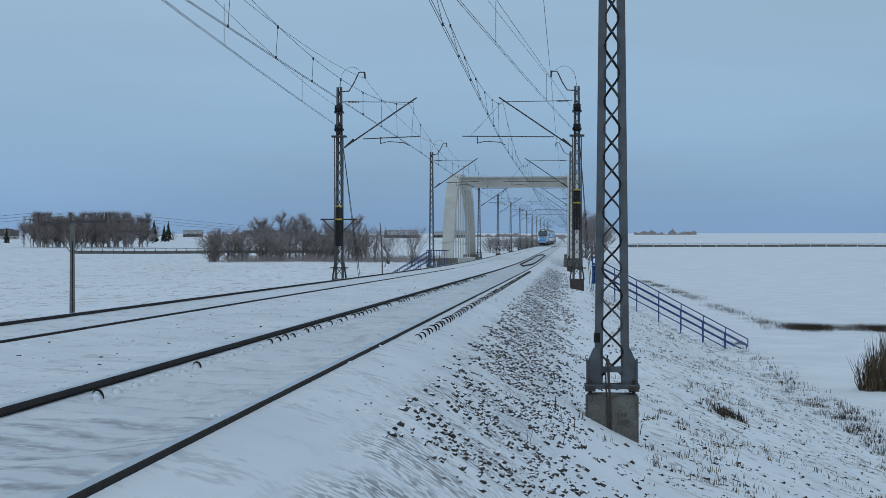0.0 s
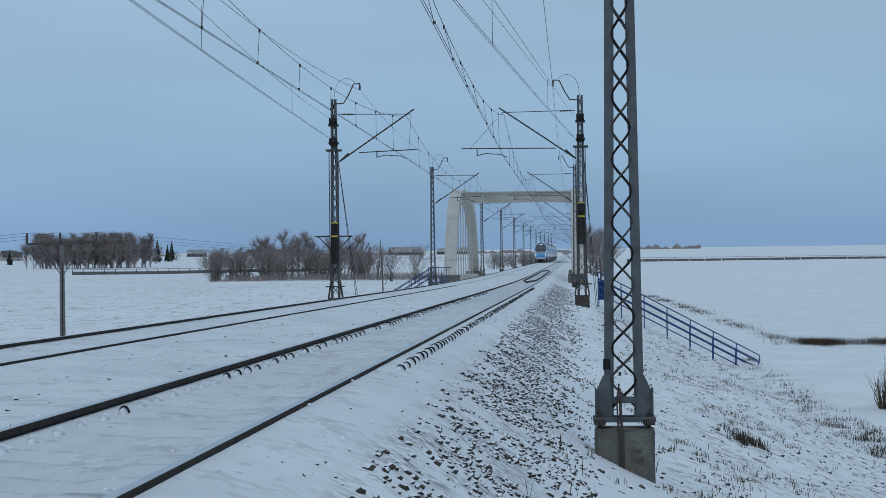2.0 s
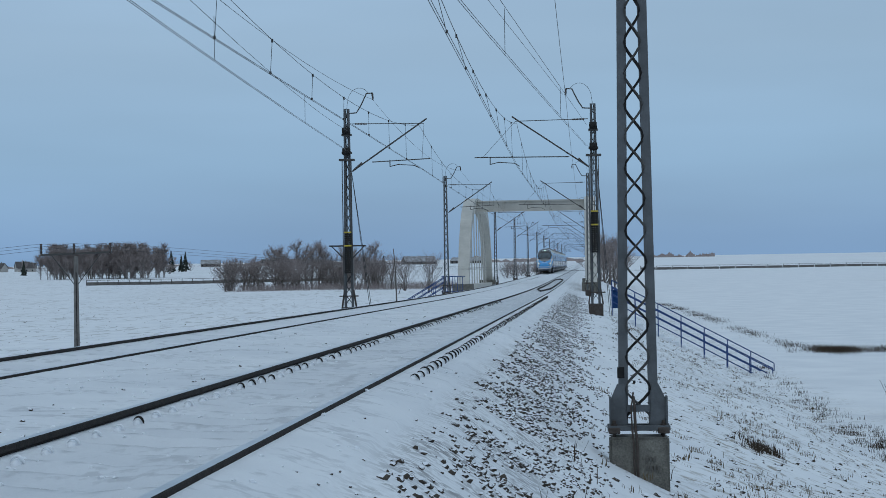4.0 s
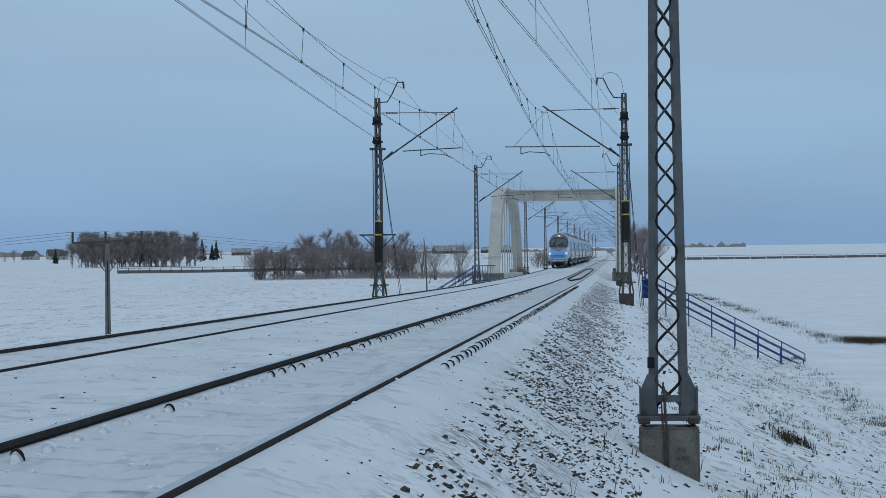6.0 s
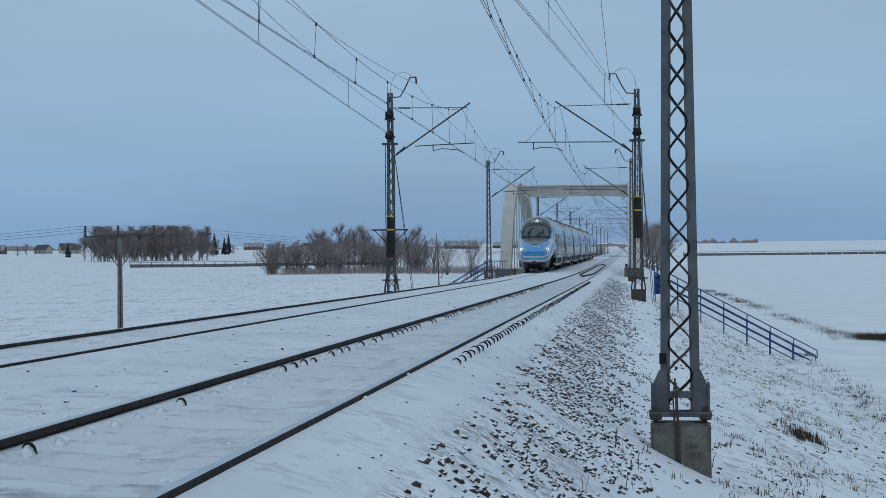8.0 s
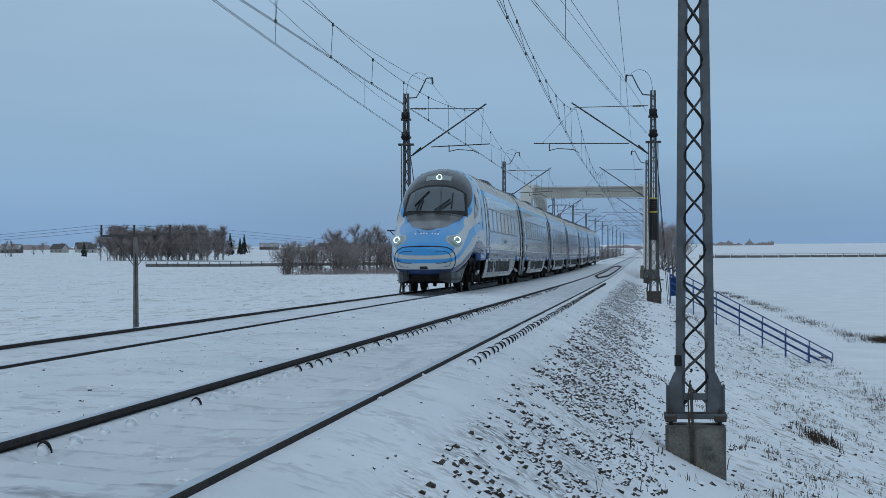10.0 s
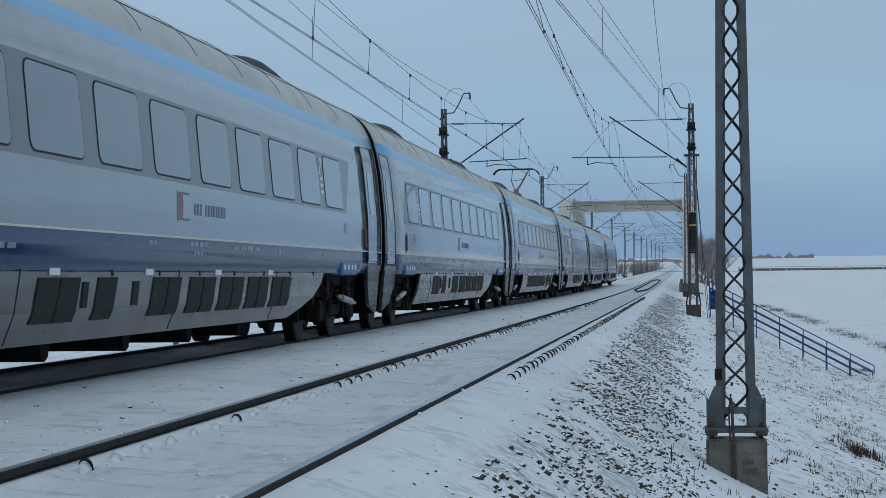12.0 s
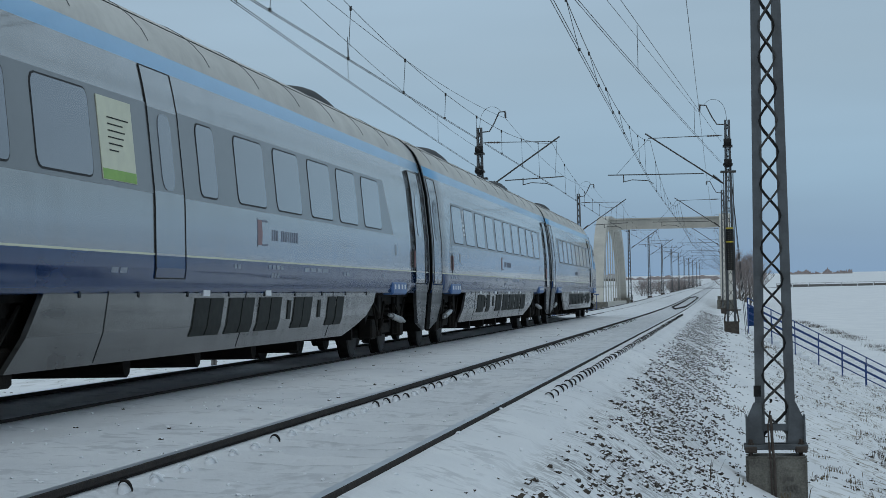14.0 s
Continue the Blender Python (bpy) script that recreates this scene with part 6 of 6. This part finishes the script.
def nose_point(v, x, off=0.0):
    """The point of the upper hull at station v and half width x, off metres outside it."""
    def raw(v, x):
        lo, hi = 0.3, 1.0
        for _ in range(30):
            mid = (lo + hi) / 2
            if nose_at(v, mid)[0] > abs(x):
                lo = mid
            else:
                hi = mid
        px, pz = nose_at(v, lo)
        return Vector((math.copysign(px, x), v, pz))
    p = raw(v, x)
    if off:
        nrm = (raw(v + 0.03, x) - raw(v - 0.03, x)).cross(raw(v, x + 0.03) - raw(v, x - 0.03)).normalized()
        p = p + (nrm if nrm.z > 0 else -nrm) * off
    return p


def nose_side(v, z, off=0.0):
    """The point of the hull's +x side at station v and height z."""
    lo, hi = 0.0, 1.0
    for _ in range(30):
        mid = (lo + hi) / 2
        if nose_at(v, mid)[1] < z:
            lo = mid
        else:
            hi = mid
    px, pz = nose_at(v, lo)
    k = 0.25 * max(0, 3.5 - v)
    return Vector((px + off, v - off * k, pz + off * 0.3))


def nose_patch(corner, nx, nv, off, mat, name, smooth=True):
    """A skin over the hull: corner(a, b) gives (v, x)."""
    v = [nose_point(*corner(i / nv, j / nx), off) for i in range(nv + 1) for j in range(nx + 1)]
    f = [(i * (nx + 1) + j, i * (nx + 1) + j + 1, (i + 1) * (nx + 1) + j + 1, (i + 1) * (nx + 1) + j) for i in range(nv) for j in range(nx)]
    return mesh_of(name, v, f, mat, None, smooth)


NOSE = nose_mesh()


def shield(a, b, pad=0.0):
    u = 2 * b - 1
    w = 0.98 + pad - 0.11 * a
    return (4.46 - pad + (0.86 + 2 * pad) * a + 0.2 * u * u * (1 - a) - 0.06 * u * u * a, u * w)


def driving_coach(label):
    car = thing("train_driving_coach", label, "train driving coach", group="coaches of the express train")
    part("body", hull(8.0, L_END - 0.2), car)
    part("nose", NOSE, car, "streamlined nose in blue, silver and navy with black mask")
    # windscreen, its black surround and wipers
    ws = part("windscreen", nose_patch(lambda a, b: shield(a, b, 0.10), 14, 10, 0.006, M["black"], "windscreen"), car, "wide raked windscreen in a black surround")
    part("glass", nose_patch(lambda a, b: shield(a, b), 14, 10, 0.014, M["screen"], "glass"), ws)
    for x0, x1, a0, a1 in ((0.0, 0.42, 0.02, 0.42), (0.1, 0.44, 0.0, 0.3), (-0.52, -0.40, 0.0, 0.5), (-0.42, -0.36, 0.0, 0.4)):
        g = Geo()
        pts = [nose_point(*shield(a0 + (a1 - a0) * k, (x0 + (x1 - x0) * k + 0.83) / 1.66), 0.05) for k in (0, 0.5, 1)]
        g.tube(pts, 0.018, 5)
        part("wiper", g.mesh("wiper", M["black"]), ws)
    for x, a0, a1 in ((0.46, 0.1, 0.72), (-0.33, 0.2, 0.75)):
        g = Geo()
        pts = [nose_point(*shield(a0 + (a1 - a0) * k, (x + 0.1 * k * (1 if x < 0 else 0.4) - (0.25 * (1 - k) if x < 0 else 0) + 0.83) / 1.66), 0.045) for k in (0, 0.5, 1)]
        g.tube(pts, 0.024, 5)
        part("wiper_blade", g.mesh("wiper_blade", M["black"]), ws)
    # bonnet plate below the screen; its grey puts the sky reflection into the colour
    part("bonnet_plate", nose_patch(lambda a, b: (2.62 + 1.6 * a, (2 * b - 1) * (0.34 + 0.52 * a ** 0.55)), 12, 8, 0.004, M["bonnet"], "bonnet_plate"), car, "bonnet plate below the windscreen, grey for its sky reflection")
    # upper lamp in its pane
    tl = part("upper_lamp_pane", nose_patch(lambda a, b: (5.68 + 0.36 * a, (2 * b - 1) * 0.42), 8, 4, 0.006, M["lens"], "upper_lamp_pane"), car)
    c = nose_point(5.86, 0.02, 0.03)
    g = Geo()
    g.tube([c + Vector((0.085 * math.cos(a), -0.09 + 0.05 * math.sin(a), -0.02 + 0.085 * math.sin(a))) for a in np.linspace(0, 2 * math.pi, 25)], 0.014, 6)
    part("lamp_ring", g.mesh("lamp_ring", M["lamp"]), tl, "glowing ring of the upper headlamp")
    # headlamps
    for s in (1, -1):
        def rim(k, r):
            a = 2 * math.pi * k
            return 2.15 + r * (0.36 * math.cos(a) + 0.17 * math.sin(a)), 1.63 + r * (0.175 * math.sin(a) + 0.03 * math.cos(a))
        def ring(r, off, n=26):
            out = []
            for i in range(n):
                p = nose_side(*rim(i / n, r), off)
                out.append(Vector((s * p.x, p.y, p.z)))
            return out
        def disc(r0, off, name, mat, parent, label=""):
            g = Geo()
            rows = [ring(r0 * q, off if q < 0.99 else 0.0) for q in (1.0, 0.93, 0.6, 0.3)]
            n = 26
            vv = [p for r in rows for p in r]
            ff = [(i * n + k, i * n + (k + 1) % n, (i + 1) * n + (k + 1) % n, (i + 1) * n + k) for i in range(3) for k in range(n)] + [tuple(range(3 * n, 4 * n))]
            g.add(vv, ff)
            return part(name, g.mesh(name, mat, True), parent, label)
        hl = disc(1.15, 0.012, "headlamp", M["silver"], car, "headlamp in a silver bezel")
        disc(1.02, 0.02, "lens", M["lens"], hl)
        t1 = (nose_side(2.31, 1.70) - nose_side(2.19, 1.70)).normalized()
        t2 = nose_side(2.25, 1.76) - nose_side(2.25, 1.64)
        t2 = (t2 - t1 * t2.dot(t1)).normalized()
        nr = t1.cross(t2)
        nr = nr if nr.x > 0 else -nr
        c = nose_side(2.16, 1.635) + nr * 0.06
        nr = (nr * 0.45 + Vector((0, -1, 0)) * 0.55).normalized()
        t2 = (Vector((0, 0, 1)) - nr * nr.z).normalized()
        t1 = t2.cross(nr)
        g = Geo()
        ringp = [c + t1 * 0.095 * math.cos(a) + t2 * 0.095 * math.sin(a) for a in np.linspace(0, 2 * math.pi, 25)]
        g.tube([(s * p.x, p.y, p.z) for p in ringp], 0.016, 6)
        part("lamp_ring", g.mesh("lamp_ring", M["lamp"]), hl, "glowing ring of the headlamp")
        # cab side window
        g = Geo()
        poly = [(4.75, 2.36), (5.2, 2.5), (5.7, 2.66), (6.1, 2.78), (6.05, 3.05), (5.95, 3.28), (5.55, 3.0), (5.1, 2.68)]
        vv = [nose_side(a, b, 0.012) for a, b in poly]
        g.add([(s * p.x, p.y, p.z) for p in vv], [tuple(range(8)) if s > 0 else tuple(range(7, -1, -1))])
        cw = part("cab_window", g.mesh("cab_window", M["band"]), car, "dark wedge-shaped cab side window")
        g = Geo()
        vv = [nose_side(a, b, 0.02) for a, b in ((5.5, 2.66), (6.02, 2.82), (5.98, 3.02), (5.9, 3.16), (5.6, 2.98))]
        g.add([(s * p.x, p.y, p.z) for p in vv], [tuple(range(5)) if s > 0 else tuple(range(4, -1, -1))])
        part("pane", g.mesh("pane", M["dark_glass"]), cw)
        # seams of the coupler hatch, cab joint and hatches
        def line(pts, r, name, mat=M["black"]):
            g = Geo()
            q = [nose_side(a, b, 0.004) for a, b in pts]
            g.tube([(s * p.x, p.y, p.z) for p in q], r, 5)
            part(name, g.mesh(name, mat), car)
        line([(1.3, 1.45), (1.34, 1.45), (1.4, 1.44), (1.46, 1.42), (1.52, 1.36), (1.57, 1.25), (1.58, 1.08), (1.56, 0.9), (1.5, 0.77), (1.42, 0.68), (1.33, 0.66)], 0.018, "hatch_seam")
        line([(1.24, 1.30), (1.28, 1.31), (1.33, 1.30), (1.37, 1.25), (1.395, 1.15), (1.39, 0.98), (1.36, 0.86), (1.3, 0.82), (1.24, 0.81)], 0.009, "hatch_seam")
        line([(1.225, 0.93), (1.25, 0.935), (1.29, 0.95), (1.33, 0.98), (1.37, 1.04)], 0.011, "hatch_seam")
        line([(6.15, 1.1), (6.3, 1.6), (6.55, 2.2), (6.75, 2.8), (6.95, 3.4), (7.05, 3.8), (7.1, 4.0)], 0.010, "cab_joint")
        line([(5.15, 1.78), (5.6, 1.79)], 0.012, "grab_slot")
        line([(5.3, 2.24), (5.75, 2.26)], 0.012, "grab_slot")
        line([(4.9, 1.25), (4.9, 1.6), (5.3, 1.62), (5.3, 1.25), (4.9, 1.25)], 0.006, "panel_seam")
        # obstacle deflector
        g = Geo()
        st = [(1.27, 0.40), (1.36, 0.35), (1.6, 0.31), (2.2, 0.31), (2.9, 0.36), (3.5, 0.72), (4.05, 0.95)]
        top, bot = [], []
        for a, zl in st:
            zb = smooth_at(a, NB)
            w = smooth_at(a, NW)
            top.append((s * (w * 0.86), a, zb + 0.10))
            bot.append((s * (w * 0.86 - 0.03), a, min(zl, zb)))
        vv = top + bot + [(x - s * 0.05, y, z) for x, y, z in top + bot]
        n = len(st)
        ff = [(i, i + 1, n + i + 1, n + i) for i in range(n - 1)] + [(2 * n + i, 3 * n + i, 3 * n + i + 1, 2 * n + i + 1) for i in range(n - 1)] + [(n + i, n + i + 1, 3 * n + i + 1, 3 * n + i) for i in range(n - 1)]
        g.add(vv, ff)
        part("deflector", g.mesh("deflector", M["end_grey"]), car, "dark grey obstacle deflector")
        # doors, windows and signs of the saloon
        door(car, 8.2, 9.12, s, M["silver"], 1.28, 3.2, False)
        g = Geo()
        side_plate(g, rounded(8.96, 9.07, 1.45, 1.85, 0.03), s, 0.012, 0.008)
        part("door_handle", g.mesh("door_handle", M["black"]), car)
        band_and_windows(car, (9.3, 9.35), (24.75, 25.4), [(9.58 + k * 1.95, 11.0 + k * 1.95) for k in range(8)], s)
        door(car, L_END - 1.62, L_END - 0.62, s, M["door_grey"])
        markings(car, 15.7, s)
    for k in range(9):
        if k in (1, 5):
            continue
        g = Geo()
        p = nose_point(2.05, -0.36 + k * 0.09, 0.004)
        q = nose_point(2.16, -0.36 + k * 0.09, 0.004)
        g.bar(p, q, 0.036, 0.008)
        part("number_bar", g.mesh("number_bar", M["white"]), car)
    g = Geo()
    lp = [nose_point(a, b, 0.003) for a, b in ((2.22, -0.28), (2.2, 0), (2.22, 0.28), (2.4, 0.36), (2.44, 0), (2.4, -0.36), (2.22, -0.28))]
    g.tube(lp, 0.006, 4)
    part("bonnet_seam", g.mesh("bonnet_seam", M["navy"]), car)
    x0 = nose_side(1.3, 1.45).x
    g = Geo()
    g.tube([nose_point(1.3 - 0.012 * (1 - (k / 6) ** 2), x0 * k / 6, 0.004) for k in range(-6, 7)], 0.018, 5)
    part("hatch_seam", g.mesh("hatch_seam", M["black"]), car)
    g = Geo()
    g.box(-0.14, 0.14, 1.2, 1.26, 0.74, 0.86, 0, 0.03)
    part("coupler_port", g.mesh("coupler_port", M["black"]), car)
    g = Geo()
    g.box(-0.7, 0.7, 1.9, 3.4, 0.30, 0.72)
    g.box(-0.48, 0.48, 1.42, 1.95, 0.36, 0.62, 0, 0.03)
    for x in (-0.75, 0.75):
        g.box(x - 0.025, x + 0.025, 2.0, 2.12, 0.1, 0.4)
    part("underframe", g.mesh("underframe", M["under"]), car)
    bogie(car, 6.3)
    bogie(car, L_END - 3.3)
    skirts(car, 7.7, 23.6, [(u + 1.9, w) for u, w in SLOTS])
    end_shield(car, L_END - 0.32, -1)
    roof_lines(car, 8.1, L_END - 0.5)
    roof_fairing(car, 20.0, 3.2)
    gangway(car, L_END - 0.1)
    return car


lead = driving_coach("leading driving coach in blue and silver with lit headlamps")
coaches = [coach(k) for k in ("plain", "plain", "pantograph", "middle_door", "plain")]
tail = copy_thing(lead, Matrix.Identity(4))
tagged(tail, "trailing driving coach in blue and silver facing backwards")

TRAIN = [lead] + coaches + [tail]
OFFSETS = [0.0] + [L_END + k * L_MID for k in range(5)] + [2 * L_END + 5 * L_MID]
T_KEYS = (0.0, 0.5, 2.0, 3.0, 5.5, 6.5, 7.5, 10.0, 10.5, 11.0, 12.5, 14.0)
Y_KEYS = (478.0, 457.5, 396.5, 355.7, 248.0, 203.5, 159.5, 58.3, 38.5, 18.9, -39.3, -97.2)


def line_point(y):
    return Vector((D + line_x(y), y, line_z(y)))


def coach_pose(y, length, turned):
    a, b = line_point(y + 4), line_point(y + length - 4)
    d = (b - a).normalized()
    p = a - d * 4
    yaw, pitch = math.atan2(-d.x, d.y), math.asin(d.z)
    m = Matrix.Translation(p) @ Euler((pitch, 0, yaw)).to_matrix().to_4x4()
    if turned:
        m = Matrix.Translation(a + d * (length - 4)) @ Euler((pitch, 0, yaw)).to_matrix().to_4x4() @ Matrix.Rotation(math.pi, 4, "Z")
    return m


def motions():
    """The train runs in along the far track and passes the camera."""
    ts = [i * 0.5 for i in range(29)]
    for i, car in enumerate(TRAIN):
        last = i == 6
        length = L_END if i in (0, 6) else L_MID
        rows = []
        for t in ts:
            y = interp(t, T_KEYS, Y_KEYS) + (OFFSETS[i] - (L_END if last else 0))
            rows.append((t, coach_pose(y, length, last)))
        walk(car, rows)


# ---- loose ground cover ----
def rock(r, size):
    """A squashed, chipped octahedral stone with split faces: 6 + 8 points."""
    sx, sy, sz = size * r.uniform(0.75, 1.35), size * r.uniform(0.75, 1.35), size * r.uniform(0.6, 0.95)
    pts = [Vector(p).normalized() * r.uniform(0.82, 1.06) for p in ((1, 0, 0), (0, 1, 0), (-1, 0, 0), (0, -1, 0), (0, 0, 1), (0, 0, -1), (1, 1, 0.8), (-1, 1, 0.8), (-1, -1, 0.8), (1, -1, 0.8))]
    rot = Euler((r.uniform(-0.5, 0.5), r.uniform(-0.5, 0.5), r.uniform(0, 6.28))).to_matrix()
    v = [rot @ Vector((p.x * sx, p.y * sy, p.z * sz)) for p in pts]
    f = [(0, 6, 9), (0, 1, 6), (1, 7, 6), (1, 2, 7), (2, 8, 7), (2, 3, 8), (3, 9, 8), (3, 0, 9), (4, 6, 7), (4, 7, 8), (4, 8, 9), (4, 9, 6), (0, 5, 1), (1, 5, 2), (2, 5, 3), (3, 5, 0)]
    return v, f


def scatter_stones(name, label, n, seed, pick, size, mat, sink):
    r = random.Random(seed)
    g = Geo()
    k = 0
    while k < n:
        x, y = pick(r)
        if noise.noise((x * 1.3, y * 0.8, 9)) + r.uniform(-0.55, 0.45) < -0.05:
            continue
        s = r.uniform(*size) * (1.35 if r.random() < 0.07 else 1)
        z = ground_z(x, y)
        v, f = rock(r, s)
        g.add([p + Vector((x, y, z + s * sink)) for p in v], f)
        k += 1
    return tagged(new(name, g.mesh(name, mat)), label, "stones", kind="stuff")


def shoulder(r):
    y = 9.3 * (125 / 9.3) ** (r.random() ** 0.6)
    return r.triangular(1.4, 3.05, 1.95) + line_x(y), y


scatter_stones("ballast_stones", "dark broken ballast stones poking through the snow", 8200, 1, shoulder, (0.010, 0.038), M["stone"], 0.1)
scatter_stones("ballast_stones", "scattered stones on the snowy track bed", 70, 2, lambda r: (r.uniform(-3.2, -0.9) if r.random() < 0.6 else r.uniform(1.0, 1.4), 10 * (70 / 10) ** r.random()), (0.01, 0.024), M["stone"], 0.1)
scatter_stones("snow_lumps", "small thrown-up lumps of snow beside the rails", 700, 3, lambda r: (r.uniform(-3.2, 1.3), 9 * (60 / 9) ** r.random()), (0.008, 0.022), M["lump"], 0.0)
scatter_stones("snow_clods", "dirty crusted clods on the snowy embankment slope", 2600, 5, lambda r: (r.uniform(2.4, 11), 12 * (90 / 12) ** r.random()), (0.015, 0.055), M["stone"], -0.1)

scatter_stones("field_clods", "frozen earth clods showing through the snowy field", 4200, 6, lambda r: (lambda y: (-13 - (0.42 * y + 10) * r.random(), y))(45 * (330 / 45) ** r.random()), (0.03, 0.10), M["clod"], -0.2)


def grass_patch(name, label, n, seed, pick, height, mat, blades=12, spread=0.09):
    r = random.Random(seed)
    v, f = [], []
    for _ in range(n):
        x, y, q = pick(r)
        if q < r.random():
            continue
        z = ground_z(x, y)
        for _ in range(blades):
            a = r.uniform(0, 6.28)
            bx, by = x + r.gauss(0, spread), y + r.gauss(0, spread)
            h = r.uniform(*height)
            lean = Vector((math.cos(a), math.sin(a), 0)) * h * r.uniform(0.2, 0.9)
            s = Vector((-math.sin(a), math.cos(a), 0)) * r.uniform(0.003, 0.007) * (1 + h)
            b = Vector((bx, by, z - 0.02))
            m, t = b + lean * 0.4 + Vector((0, 0, h * 0.65)), b + lean + Vector((0, 0, h * r.uniform(0.7, 1.0)))
            k = len(v)
            v += [b - s, b + s, m + s * 0.7, m - s * 0.7, t]
            f += [(k, k + 1, k + 2, k + 3), (k + 3, k + 2, k + 4)]
    return tagged(new(name, mesh_of(name, v, f, mat)), label, "grass", kind="stuff")


def slope_pick(r):
    x, y = r.uniform(2.6, 11.0), 13 * (95 / 13) ** r.random()
    q = noise.noise((x * 0.55, y * 0.25, 4)) * 1.6 + 0.12
    return x, y, q * (1.0 if x > 3.6 else 0.2) * min(1, y / 30)


def toe_pick(r):
    y = 30 * (97 / 30) ** r.random()
    return 11.1 + r.gauss(0, 0.35) + 0.4 * noise.noise((y * 0.15, 0, 0)), y, (0.5 + noise.noise((y * 0.4, 3, 0))) * (1.0 if y < 62 else 0.35)


grass_patch("slope_grass", "tufts of dry grass showing through snow on the slope", 3800, 7, slope_pick, (0.04, 0.13), M["grass"], 11, 0.08)
grass_patch("bank_grass", "strip of brown dry grass along the foot of the bank", 1500, 8, toe_pick, (0.05, 0.22), M["weed"], 14, 0.14)
grass_patch("bank_weeds", "dark dead weeds along a field ditch", 2600, 9, lambda r: (lambda x: (x, 112 + r.gauss(0, 1.6), 0.45 + noise.noise((x * 0.5, 7, 0))))(r.uniform(14.4, 32)), (0.06, 0.42), M["weed"], 14, 0.3)
grass_patch("ditch_weeds", "thin line of dead weeds across the snowy field", 900, 12, lambda r: (lambda y: (11.6 + 3.8 * (230 - y) / 115 + r.gauss(0, 0.3), y, 0.3 + 0.9 * noise.noise((y * 0.12, 0, 0))))(r.uniform(112, 230)), (0.08, 0.36), M["weed"], 12, 0.35)
grass_patch("shoulder_weeds", "few thin dry stalks by the foundation", 70, 10, lambda r: (r.uniform(2.3, 4.2), r.uniform(15, 26), 0.25), (0.08, 0.25), M["weed"], 4, 0.05)
grass_patch("scrub_undergrowth", "brown undergrowth beneath the bare scrub", 1300, 13, lambda r: (r.uniform(-68, -22), r.uniform(372, 402), 0.8), (0.6, 1.9), M["twig"], 10, 0.9)


def dead_bush(x, y, h, w, seed):
    t = thing("dead_bush", "dense brown clump of dead reed stalks in the ditch", "bush", pose(x, y, ground_z(x, y)))
    r = random.Random(seed)
    for i in range(3):
        g = Geo()
        for _ in range(420):
            a, d = r.uniform(0, 6.28), w * r.random() ** 0.6
            p = Vector((d * math.cos(a), d * math.sin(a), -0.1))
            q = p + Vector((r.gauss(0, 0.25), r.gauss(0, 0.25), h * (1 - 0.5 * (d / w) ** 2) * r.uniform(0.5, 1.05)))
            g.tube([p, p.lerp(q, 0.6) + Vector((r.gauss(0, 0.05), r.gauss(0, 0.05), 0)), q], [0.012, 0.01, 0.005], 3, 0, False)
        part("stalks", g.mesh("stalks", M["grass"] if i else M["weed"]), t)


dead_bush(14.6, 66, 2.3, 1.5, 1)
dead_bush(17.0, 68, 2.4, 1.8, 2)
grass_patch("slope_shrub", "dark low shrub on the snowy slope", 60, 14, lambda r: (6.0 + r.gauss(0, 0.22), 37 + r.gauss(0, 0.6), 1.0), (0.06, 0.24), M["weed"], 9, 0.05)


motions()
